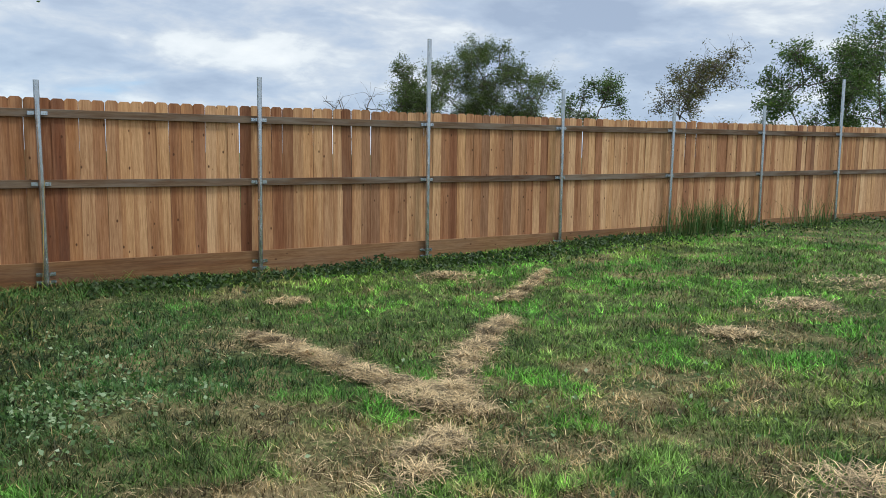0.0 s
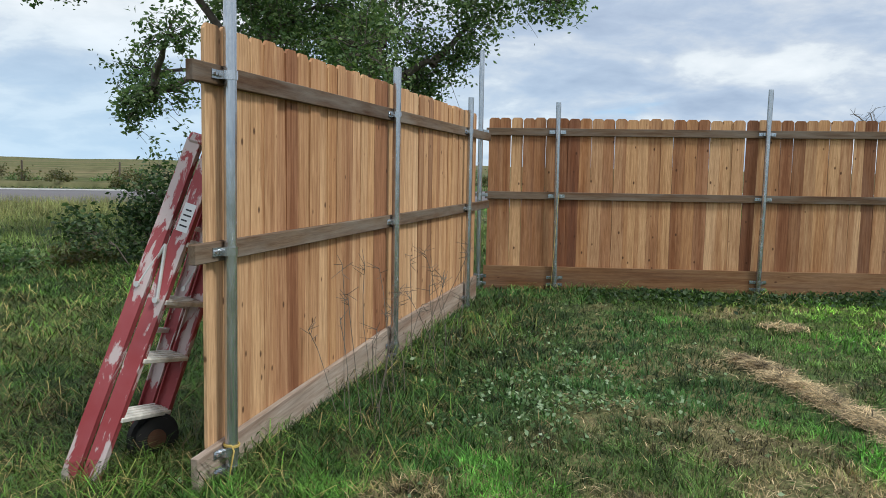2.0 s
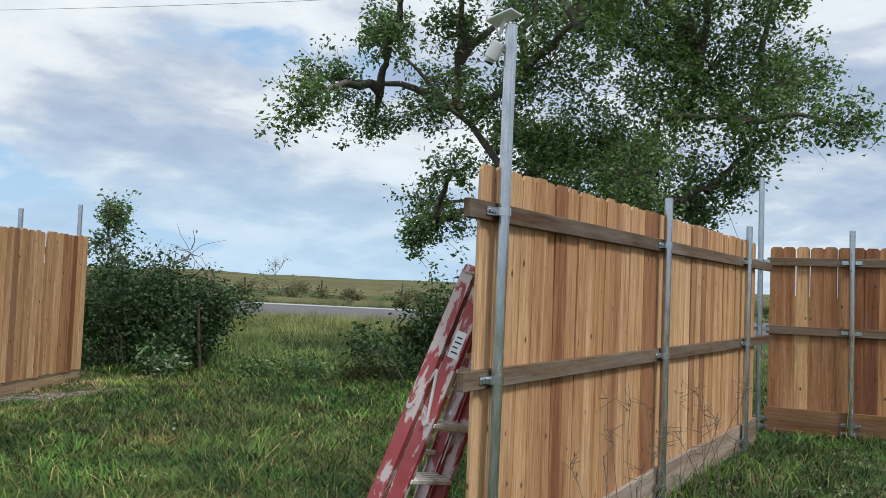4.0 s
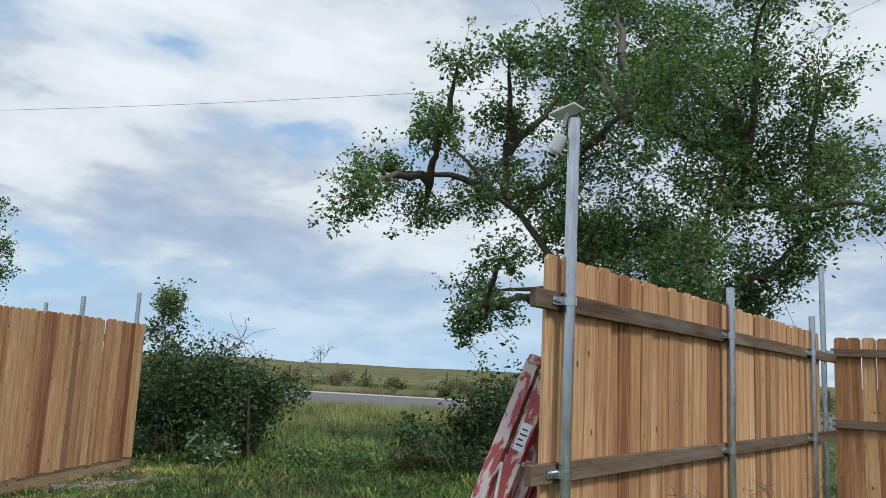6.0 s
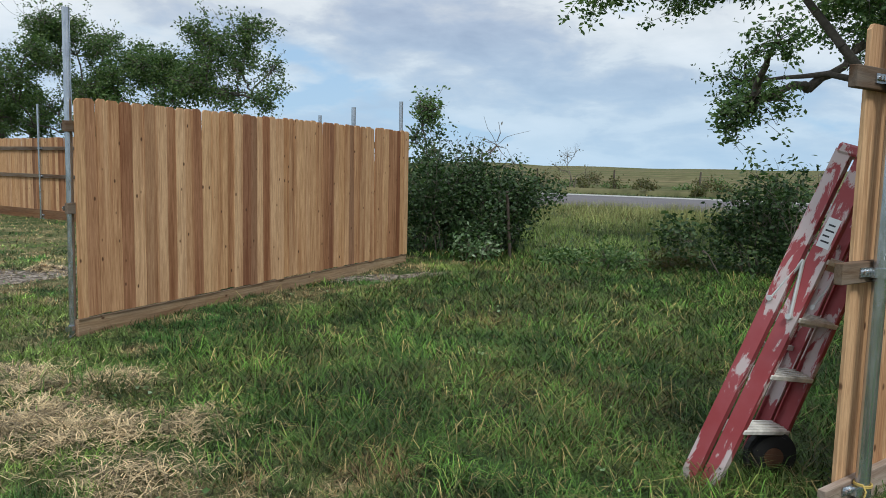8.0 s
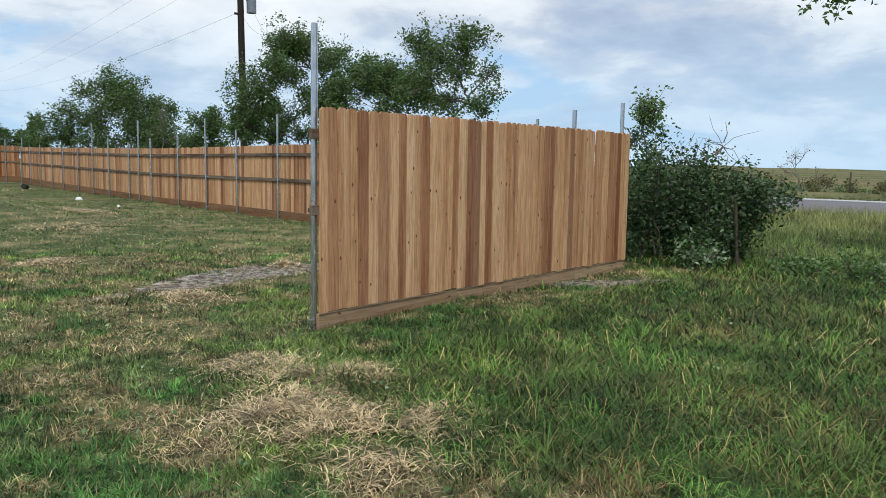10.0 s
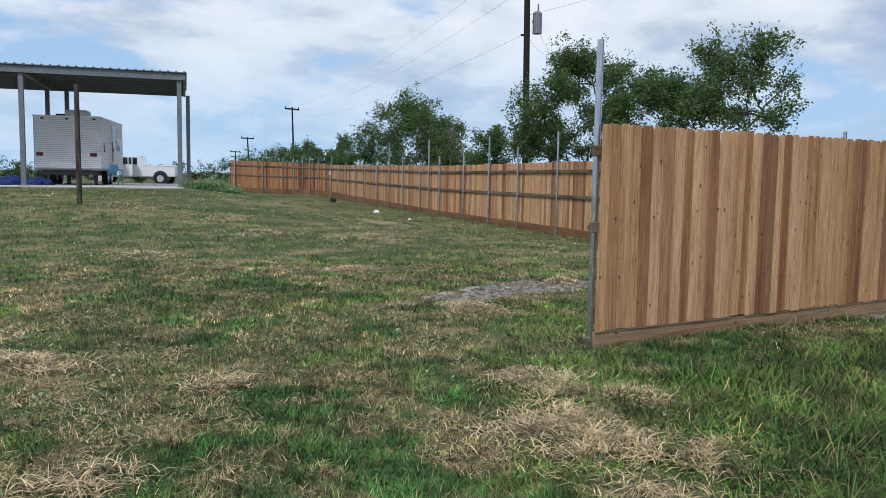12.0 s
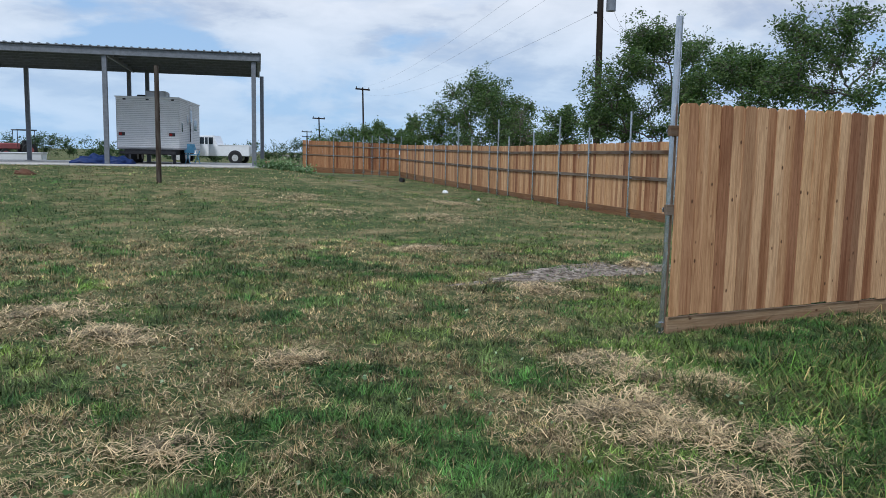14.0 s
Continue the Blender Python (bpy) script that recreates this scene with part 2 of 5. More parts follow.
k = Nodes("asphalt", 0.9, spec=0.2)
v = k.world()
fine = k.noise(v, 30, 5, 0.7)
wide = k.noise(k.moved(v, (1, 0.1, 1)), 0.8, 4)
m_road = k.done(k.mix(k.math("MULTIPLY", wide, 0.6), k.ramp(fine, ((0.3, (0.1, 0.095, 0.1)), (0.7, (0.19, 0.18, 0.185)))), (0.14, 0.12, 0.12)), None, fine, 0.4, 0.01)

k = Nodes("marsh_field", 0.95, spec=0.1)
v = k.world()
fine = k.noise(k.moved(v, (0.25, 1, 1)), 0.5, 8, 0.7)
wide = k.noise(k.moved(v, (0.03, 0.006, 1)), 1, 5, 0.6)
m_field = k.done(k.mix(k.ramp(wide, ((0.4, 0.0), (0.6, 0.9))), k.ramp(fine, ((0.35, (0.05, 0.065, 0.025)), (0.65, (0.13, 0.14, 0.06)))), k.ramp(fine, ((0.35, (0.1, 0.085, 0.045)), (0.65, (0.22, 0.18, 0.1))))), None, fine, 0.7, 0.1)


def blade_mat(name, rough=0.6):
    k = Nodes(name, rough, spec=0.25)
    c = k.mix(k.math("MULTIPLY", k.rand(True), 0.35), k.attr("tint"), k.mix(1.0, k.attr("tint"), (0.5, 0.5, 0.45), "MULTIPLY"))
    k.bsdf.inputs["Subsurface Weight"].default_value = 0.0
    return k.done(c)


def leaf_mat(name, a, b, c3):
    k = Nodes(name, 0.5, spec=0.35)
    c = k.ramp(k.rand(True), ((0.0, a), (0.55, b), (1.0, c3)))
    m = k.done(c)
    tr = k.n.new("ShaderNodeBsdfTranslucent")
    k.put(tr.inputs[0], k.mix(1.0, c, (1.0, 1.15, 0.5), "MULTIPLY"))
    mx = k.n.new("ShaderNodeMixShader")
    mx.inputs[0].default_value = 0.4
    k.l.new(k.bsdf.outputs[0], mx.inputs[1])
    k.l.new(tr.outputs[0], mx.inputs[2])
    k.l.new(mx.outputs[0], k.n["Material Output"].inputs[0])
    return m


m_blade = blade_mat("grass_blade")
m_leaf = leaf_mat("tallow_leaf", (0.042, 0.078, 0.026), (0.075, 0.135, 0.042), (0.16, 0.22, 0.08))
m_leaf_dark = leaf_mat("dark_leaf", (0.05, 0.1, 0.036), (0.105, 0.18, 0.064), (0.24, 0.32, 0.14))
m_leaf_vine = leaf_mat("vine_leaf", (0.02, 0.042, 0.017), (0.042, 0.08, 0.028), (0.11, 0.17, 0.075))
m_leaf_pale = leaf_mat("willow_leaf", (0.06, 0.09, 0.03), (0.1, 0.145, 0.045), (0.16, 0.2, 0.08))
m_leaf_brown = leaf_mat("faded_leaf", (0.08, 0.07, 0.03), (0.1, 0.12, 0.045), (0.17, 0.12, 0.06))
m_weed = leaf_mat("weed_leaf", (0.07, 0.14, 0.055), (0.16, 0.26, 0.12), (0.45, 0.55, 0.38))
m_bark = plain("grey_bark", (0.13, 0.11, 0.09), 0.9, vary=0.4, scale=14, bump=0.5)
m_twig = plain("dead_twig", (0.16, 0.135, 0.11), 0.9)

# ---- building helpers ----
rng = np.random.default_rng(7)


def mesh_ob(name, bm, material):
    me = bpy.data.meshes.new(name)
    bm.to_mesh(me)
    bm.free()
    me.materials.append(material)
    return new(name, me)


def part(name, bm, material, parent, label="", place=None):
    """Links a bmesh as one part under a thing or a part."""
    ob = mesh_ob(name, bm, material)
    ob.parent = parent
    if place is not None:
        ob.matrix_local = place
    return tagged(ob, label)


def shared(name, me, parent, place):
    """One more piece on shared mesh data."""
    ob = new(name, me)
    ob.parent = parent
    ob.matrix_local = place
    return ob


def thing(name, place, label, category, group="", kind=""):
    ob = new(name)
    ob.empty_display_size = 0.2
    ob.matrix_world = place
    return tagged(ob, label, category, group, kind)


def box(bm, lo, hi, bevel=0.0):
    r = bmesh.ops.create_cube(bm, size=1)
    c = [(a + b) / 2 for a, b in zip(lo, hi)]
    s = [abs(b - a) for a, b in zip(lo, hi)]
    for w in r["verts"]:
        w.co = Vector(c[i] + w.co[i] * s[i] for i in range(3))
    if bevel:
        e = list({e for w in r["verts"] for e in w.link_edges})
        bmesh.ops.bevel(bm, geom=e, offset=bevel, segments=1, affect="EDGES")
    return bm


def new_box(lo, hi, bevel=0.0):
    return box(bmesh.new(), lo, hi, bevel)


def tube(bm, a, b, r0, r1=None, n=10, caps=True):
    r1 = r0 if r1 is None else r1
    a, b = Vector(a), Vector(b)
    q = (b - a).to_track_quat("Z", "Y").to_matrix().to_4x4()
    bmesh.ops.create_cone(bm, cap_ends=caps, segments=n, radius1=r0, radius2=r1, depth=(b - a).length, matrix=Matrix.Translation((a + b) / 2) @ q)
    return bm


def smooth(ob):
    for f in ob.data.polygons:
        f.use_smooth = True
    return ob


def raw_mesh(name, verts, faces_quads, faces_tris, material, tint=None):
    """A mesh straight from arrays; tint: one colour a vertex."""
    me = bpy.data.meshes.new(name)
    verts = np.asarray(verts, np.float32)
    me.vertices.add(len(verts))
    me.vertices.foreach_set("co", verts.ravel())
    q, t = np.asarray(faces_quads, np.int32).reshape(-1, 4), np.asarray(faces_tris, np.int32).reshape(-1, 3)
    loops = np.concatenate([q.ravel(), t.ravel()])
    me.loops.add(len(loops))
    me.loops.foreach_set("vertex_index", loops)
    me.polygons.add(len(q) + len(t))
    starts = np.concatenate([np.arange(len(q)) * 4, len(q) * 4 + np.arange(len(t)) * 3]).astype(np.int32)
    me.polygons.foreach_set("loop_start", starts)
    me.update(calc_edges=True)
    if tint is not None:
        at = me.color_attributes.new("tint", "FLOAT_COLOR", "POINT")
        at.data.foreach_set("color", np.concatenate([tint, np.ones((len(tint), 1))], 1).astype(np.float32).ravel())
    me.materials.append(material)
    return me


def step(x, a, b):
    s = np.clip((x - a) / (b - a), 0, 1)
    return s * s * (3 - 2 * s)


def lump(x, y, f, ph):
    return np.sin(x * f + ph) * np.cos(y * f * 1.13 - ph * 1.7) + 0.5 * np.sin(x * f * 2.3 - y * f * 1.9 + ph)


def ground_z(x, y):
    """Height of the ground: a flat lot that rises to the slab and along the street fence."""
    x, y = np.asarray(x, float), np.asarray(y, float)
    z = 0.29 * step(y, 6, 15) * step(-x, -40, 12)
    z = z + 0.84 * step(-y, 12, 33) * step(x, -13.5, -7) * (1 - step(-y, 60, 120))
    z = z - 0.06 * step(-y, 8, 16) * step(-x, 9, 13)
    near = 1 - step(np.hypot(x, y), 40, 80)
    z = z + near * 0.014 * lump(x, y, 1.3, 0.4) + near * 0.006 * lump(x, y, 4.1, 1.9)
    return z


def axis_steps(n, fine, far):
    u = np.linspace(-1, 1, n)
    kk = np.log(2 * far / fine)
    return np.sinh(u * kk) / np.sinh(kk) * far


# ---- ground ----
N = 241
gx, gy = np.meshgrid(axis_steps(N, 6.0, 3000), axis_steps(N, 6.0, 3000), indexing="ij")
gxy = np.stack([gx.ravel() - 4, gy.ravel() - 4], 1)
gi = np.arange(N * N).reshape(N, N)
gq = np.stack([gi[:-1, :-1], gi[1:, :-1], gi[1:, 1:], gi[:-1, 1:]], -1).reshape(-1, 4)
ground = new("ground", raw_mesh("ground", np.column_stack([gxy, ground_z(gxy[:, 0], gxy[:, 1])]), gq, [], m_ground))
smooth(ground)
tagged(ground, "uneven mown lawn soil with dry thatch and turf", "ground", kind="structure")


def strip(name, line, half, lift, material, label, category, n=60):
    """A sheet laid on the ground along a line of points."""
    (x0, y0), (x1, y1) = line
    d = np.array([x1 - x0, y1 - y0])
    d = d / np.linalg.norm(d)
    side = np.array([-d[1], d[0]])
    s = np.linspace(0, np.hypot(x1 - x0, y1 - y0), n)
    rows = []
    for o, dz in ((-half, -0.25), (-half + 0.25, 0), (0, 0.03), (half - 0.25, 0), (half, -0.25)):
        p = np.array([x0, y0]) + s[:, None] * d + o * side
        rows.append(np.column_stack([p, ground_z(p[:, 0], p[:, 1]) + lift + dz]))
    vv = np.concatenate(rows)
    idx = np.arange(5 * n).reshape(5, n)
    q = np.stack([idx[:-1, :-1], idx[:-1, 1:], idx[1:, 1:], idx[1:, :-1]], -1).reshape(-1, 4)
    ob = new(name, raw_mesh(name, vv, q, [], material))
    return tagged(ob, label, category, kind="structure")


RD = np.array([0.17, 0.985])
RC = np.array([-33.2, -6.0])
strip("road", (RC - RD * 900, RC + RD * 900), 4.6, 0.16, m_road, "grey asphalt country road with a worn surface", "road", 120)
edge_c = RC + np.array([-0.985, 0.17]) * 3.9
strip("trim", (edge_c - RD * 400, edge_c + RD * 400), 0.3, 0.175, m_roadline, "white painted edge line of the road", "road marking", 80)
FC = RC + np.array([-0.985, 0.17]) * 1400
strip("field", (FC - RD * 2900, FC + RD * 2900), 1388, 0.12, m_field, "flat olive and tan marsh field reaching the horizon", "field", 30)


def mud(name, x, y, rx, ry, turn, label, lift=0.006, seed=0):
    """A bare patch with a ragged outline."""
    r2 = np.random.default_rng(seed)
    n, m = 56, 9
    a = np.linspace(0, 2 * math.pi, n, endpoint=False)
    rag = 1 + 0.22 * np.sin(a * 3 + r2.uniform(0, 6)) + 0.15 * np.sin(a * 7 + r2.uniform(0, 6)) + 0.1 * r2.normal(size=n)
    vv, f = [(0, 0)], []
    for j in range(1, m + 1):
        s = j / m * (rag if j > m // 2 else 1 + (rag - 1) * j / m * 2)
        vv += list(zip(rx * s * np.cos(a), ry * s * np.sin(a)))
    vv = np.array(vv)
    c, s = math.cos(radians(turn)), math.sin(radians(turn))
    p = vv @ np.array([[c, s], [-s, c]]) + (x, y)
    h = np.concatenate([[0], np.repeat(np.linspace(1 / m, 1, m), n)])
    z = ground_z(p[:, 0], p[:, 1]) + lift * np.where(h < 0.95, 1, -1.5) + r2.normal(0, 0.006, len(p)) * (h < 0.9)
    tri = [(0, 1 + i, 1 + (i + 1) % n) for i in range(n)]
    quad = [(1 + (j - 1) * n + i, 1 + j * n + i, 1 + j * n + (i + 1) % n, 1 + (j - 1) * n + (i + 1) % n) for j in range(1, m) for i in range(n)]
    ob = new(name, raw_mesh(name, np.column_stack([p, z]), quad, tri, m_mud))
    tagged(ob, label, "bare ground", kind="structure")


mud("bare_soil", -6.2, -9.15, 1.95, 0.5, 10, "pale cracked bare soil patch in the lawn", seed=3)
mud("bare_soil", -9.2, -5.25, 1.1, 0.28, -35, "bare muddy soil beside the fence end", seed=5)
mud("bare_soil", -14.5, -44, 2.4, 0.7, 60, "pale bare soil beside the far fence", seed=8)

# ---- fences ----


def picket_mesh(name, w, h=1.83, th=0.017, ear=0.026, material=None):
    bm = bmesh.new()
    pts = [(-w / 2, 0), (w / 2, 0), (w / 2, h - ear), (w / 2 - ear, h), (-w / 2 + ear, h), (-w / 2, h - ear)]
    lo = [bm.verts.new((x, 0, z)) for x, z in pts]
    hi = [bm.verts.new((x, th, z)) for x, z in pts]
    bm.faces.new(lo)
    bm.faces.new(hi[::-1])
    for i in range(6):
        j = (i + 1) % 6
        bm.faces.new((lo[j], lo[i], hi[i], hi[j]))
    me = bpy.data.meshes.new(name)
    bm.to_mesh(me)
    bm.free()
    me.materials.append(material or m_picket)
    return me


PICKETS = [picket_mesh("picket", w) for w in (0.1395, 0.1385, 0.139, 0.1345, 0.1395, 0.138)]
TALL = [picket_mesh("picket", w, 1.98) for w in (0.1395, 0.138, 0.139, 0.137)]
AGED = [picket_mesh("picket", w, material=m_picket_aged) for w in (0.1395, 0.138)]
RED = [picket_mesh("picket", w, material=m_picket_red) for w in (0.1395, 0.138)]


def post_mesh(h, r=0.03):
    bm = bmesh.new()
    tube(bm, (0, 0, -0.3), (0, 0, h), r, n=16, caps=False)
    tube(bm, (0, 0, -0.3), (0, 0, h - 0.004), r - 0.004, n=16, caps=True)
    me = bpy.data.meshes.new("post")
    bm.to_mesh(me)
    bm.free()
    me.materials.append(m_galv)
    for f in me.polygons:
        f.use_smooth = len(f.vertices) == 4
    return me


def bracket_mesh():
    """A pipe collar with two flat ears and bolts."""
    bm = bmesh.new()
    tube(bm, (0, 0, -0.02), (0, 0, 0.02), 0.036, n=16)
    box(bm, (-0.1, -0.036, -0.02), (0.1, -0.031, 0.02))
    box(bm, (-0.05, -0.032, -0.02), (-0.03, 0.0, 0.02))
    box(bm, (0.03, -0.032, -0.02), (0.05, 0.0, 0.02))
    for x in (-0.085, -0.06, 0.06, 0.085):
        tube(bm, (x, -0.032, 0), (x, -0.016, 0), 0.009, n=6)
    me = bpy.data.meshes.new("bracket")
    bm.to_mesh(me)
    bm.free()
    me.materials.append(m_galv)
    return me


BRACKET = bracket_mesh()
NARROW = [picket_mesh("picket", w) for w in (0.138, 0.116, 0.092, 0.122, 0.106, 0.134)]


def fence(A, B, posts, label, base=((0, 0), (100, 0)), rails=(1.11, 1.88), bottom=0.215, start=0.0, flip=1, single=1000, kick=0.26, joints=(), seed=1, rail_start=0.0, rail_end=0.0, boards=PICKETS, kick_mat=m_kick, kick_base=None, aged=None, group="fences"):
    """Dog-ear pickets on rails that galvanised pipe posts hold. A to B: the line of the pickets' inner face; posts: (distance, top, tilt);
    flip: 1 where the posts stand to the left of A to B."""
    r2 = np.random.default_rng(seed)
    A, B = Vector((*A, 0)), Vector((*B, 0))
    L, d = (B - A).length, (B - A).normalized()
    f = thing("fence", Matrix.Translation(A) @ Matrix.Rotation(math.atan2(d.y, d.x), 4, "Z"), label, "fence", group)
    bs, bz = zip(*base)

    def zb(s):
        return float(np.interp(s, bs, bz))

    def zk(s):
        return float(np.interp(s, *zip(*(kick_base or base))))

    # local x runs along the fence, local +y (times flip) to the post side
    far_v, far_q, far_t = [], [], []
    s = start
    while s < L - 0.1:
        i = int(r2.integers(len(boards)))
        wide = 2 * max(v.co.x for v in boards[i].vertices)
        place = pose(s + wide / 2, (0 if flip < 0 else -0.017) + r2.uniform(-0.0025, 0), zb(s) + bottom + r2.normal(0, 0.005), r2.normal(0, 0.15), r2.normal(0, 0.25), 0)
        if s < single:
            old = aged is not None and r2.uniform() < np.interp(s, *zip(*aged))
            shared("picket", AGED[i % len(AGED)] if old else boards[i], f, place)
        else:
            n0 = len(far_v)
            far_v += [place @ v.co for v in boards[i].vertices]
            for p in boards[i].polygons:
                ids = [n0 + v for v in p.vertices]
                if len(ids) == 4:
                    far_q.append(ids)
                else:
                    far_q += [[ids[0], ids[1], ids[2], ids[5]], [ids[5], ids[2], ids[3], ids[4]]]
        s += wide + (0.004 if r2.uniform() < 0.07 else r2.uniform(0.0004, 0.0016))
    if far_v:
        ob = new("far_picket", raw_mesh("far_picket", [tuple(v) for v in far_v], far_q, [], m_picket_far))
        ob.data.shade_flat()
        ob.parent = f
        tagged(ob, kind="stuff")
    cuts = [rail_start] + [p[0] + 0.02 for p in posts if p[0] > 1.0][:: 2 if L > 12 else 1] + [L + rail_end]
    cuts = sorted(set(round(c, 3) for c in cuts if c <= L + rail_end))
    if cuts[-1] - cuts[-2] < 0.4 and len(cuts) > 2:
        cuts.pop(-2)
    for h in rails:
        for a, b in zip(cuts[:-1], cuts[1:]):
            dz = zb(b) - zb(a)
            bm = new_box((0, 0, -0.045), (b - a - 0.004, 0.038, 0.045), 0.003)
            part("rail", bm, m_rail, f, place=pose(a, 0.001 if flip > 0 else -0.039, zb(a) + h, 0, -math.degrees(math.atan2(dz, b - a)), 0))
    if kick:
        for a, b in zip([max(0, start)] + cuts[1:-1], cuts[1:]):
            dz = zk(b) - zk(a)
            bm = new_box((0, 0, -0.12), (b - a - 0.004, 0.036, kick - 0.02), 0.003)
            part("kickboard", bm, kick_mat, f, place=pose(a, 0.002 if flip > 0 else -0.038, zk(a), 0, -math.degrees(math.atan2(dz, b - a)), 0))
    for s, top, tilt in posts:
        y = 0.04 + 0.036
        g = zb(s)
        place = pose(s, y * flip, g, 0, tilt, 0 if flip > 0 else 180)
        shared("post", post_mesh(top - g), f, place)
        for h in (*rails, 0.11, 0.02):
            shared("bracket", BRACKET, f, place @ pose(0, 0, h, 0, 0, 0))
    return f


def offset(p, q, o):
    """The line p to q moved o metres to its right."""
    d = np.array([q[0] - p[0], q[1] - p[1]])
    d = d / np.linalg.norm(d)
    n = np.array([d[1], -d[0]]) * o
    return (p[0] + n[0], p[1] + n[1]), (q[0] + n[0], q[1] + n[1])


# street fence on the camera's right: posts stand on the yard side, to the right of its run, so it is drawn from far to near
PD = np.array([0.3286, 0.9445])
P1 = np.array([-8.856, 3.804])
c0 = P1 - PD * 0.88
pe = P1 + PD * 2.44 * 13.2
LP = 0.88 + 2.44 * 13.2
a, b = offset(pe, c0, 0.076)
tops = (2.88, 2.28, 2.46, 3.13, 2.58, 2.41, 2.54, 3.17, 2.5, 2.6, 3.1, 2.5, 2.45, 2.9, 2.5)
p_posts = [(LP + 0.06 if i == 0 else LP - 0.88 - 2.44 * (i - 1), tops[i], (0.2, 0.5, -0.3, -0.1, 0.3, -0.5, 0.4)[i % 7]) for i in range(15)]
p_posts = [p for p in p_posts if p[0] > 0.1]
fence(a, b, p_posts, "new cedar privacy fence with galvanised posts beside the lawn", base=((0, 0.42), (LP - 15.6, 0.19), (LP - 8.3, 0.1), (LP - 3.4, 0.06), (LP, 0.045)), seed=4, aged=((LP - 8.0, 0.0), (LP - 5.0, 0.12), (LP - 3.0, 0.5)))

# entrance wing that the ladder leans on
QD = np.array([-0.866, 0.5])
Q1 = np.array([-3.612, -0.083])
qa, qb = Q1 - QD * 0.05, Q1 + QD * 6.29
a, b = offset(qb, qa, 0.076)
LQ = 6.34
fence(a, b, [(6.195, 2.8, -0.6), (3.76, 2.22, 0.2), (1.33, 2.21, -0.2)], "new cedar fence wing with weathered rails beside the entrance gap", base=((0, -0.01), (LQ, 0.03)), rails=(1.06, 1.86), bottom=0.11, seed=5, start=0.69, rail_start=0.08, rail_end=0.08, boards=TALL, kick_mat=m_kick_grey, kick_base=((0, 0.02), (LQ - 2.4, 0.01), (LQ, -0.07)))

# entrance wing seen from its picket side
RN, RE = np.array([-4.6, -5.82]), np.array([-10.55, -5.8])
fence(tuple(RN), tuple(RE), [(0.01, 2.71, 0.4), (2.44, 1.9, 0), (4.5, 2.23, 0.3), (5.85, 2.41, 0.1)], "new cedar fence wing showing its picket side and a timber kickboard", base=((0, -0.04), (6.2, -0.05)), rails=(1.12, 1.79), bottom=0.2, flip=1, seed=9, kick=0.2, rail_start=-0.07, boards=NARROW, kick_mat=m_kick_new)

# long street fence on the far side of the entrance
S0, S1 = np.array([-11.2, -5.95]), np.array([-20.6, -50.5])
SD = (S1 - S0) / np.linalg.norm(S1 - S0)
s_posts = [(2.0, 2.3), (4.5, 2.3), (6.95, 2.3), (9.4, 2.35), (11.79, 2.77), (14.44, 2.42), (16.79, 2.84), (19.23, 2.39), (22.0, 2.3), (23.4, 3.0), (24.6, 2.2), (27.33, 2.41), (29.76, 3.1), (32.25, 2.22), (35.0, 2.1), (37.4, 2.22), (40.0, 2.25), (42.5, 2.2), (45.0, 2.2)]
a, b = offset(tuple(S0), tuple(S1), 0.076)
fence(a, b, [(s + 0.2, t, 0.2 * (i % 3 - 1)) for i, (s, t) in enumerate(s_posts)], "long new cedar privacy fence with galvanised posts of uneven height", base=((0, -0.05), (11, -0.07), (22, -0.1), (30, -0.02), (46, 0.12)), rails=(1.08, 1.76), bottom=0.19, single=30, seed=11, start=1.2, rail_start=1.2)
far_e = np.array([-14.95, -54.2])
fence(tuple(far_e), tuple(S1), [(0.3, 2.55, 0), (2.2, 2.55, 0), (3.6, 2.6, 0), (4.3, 2.65, 0), (4.9, 2.75, 0), (5.4, 2.7, 0), (6.0, 2.6, 0), (6.9, 2.75, 0)], "short reddish cedar fence closing the far corner of the lot", base=((0, 0.32), (7.5, 0.15)), rails=(1.08, 1.72), flip=-1, seed=13, boards=RED)

# ---- trees and shrubs ----


def limbs(r2, base, height, spread, levels=4, stems=1, lean=(0, 0), r0=0.12, fork=3, droop=0.0, first=0.3):
    """Tapered limbs as rows of (a, b, ra, rb) and the ends of the twigs."""
    seg, ends = [], []

    def grow(p, d, length, r, level):
        n = 4 if level < 2 else 3
        for i in range(n):
            d = (d + Vector(r2.normal(0, 0.16, 3)) + Vector((0, 0, 0.06 - droop * level * 0.08))).normalized()
            q = p + d * length / n
            ra, rb = r * (1 - 0.4 * i / n), r * (1 - 0.4 * (i + 1) / n)
            seg.append((p, q, ra, rb))
            p = q
            if level >= 1 and i >= 1 and level < levels:
                side = (d + Vector(r2.normal(0, 0.7, 3)) * spread).normalized()
                grow(p, side, length * r2.uniform(0.45, 0.7), rb * 0.6, level + 1)
            if level >= levels - 1:
                ends.append((p, level))
        if level < levels:
            for _ in range(fork if level == 0 else 2):
                side = (d + Vector(r2.normal(0, 0.55, 3)) * spread).normalized()
                grow(p, side, length * r2.uniform(0.6, 0.85), r * 0.55, level + 1)
        ends.append((p, level))

    for k2 in range(stems):
        d = Vector((lean[0], lean[1], 1)) + Vector((*r2.normal(0, 0.18 * (stems > 1) + 0.05, 2), 0))
        grow(Vector(base), d.normalized(), height * first, r0, 0)
    return seg, ends


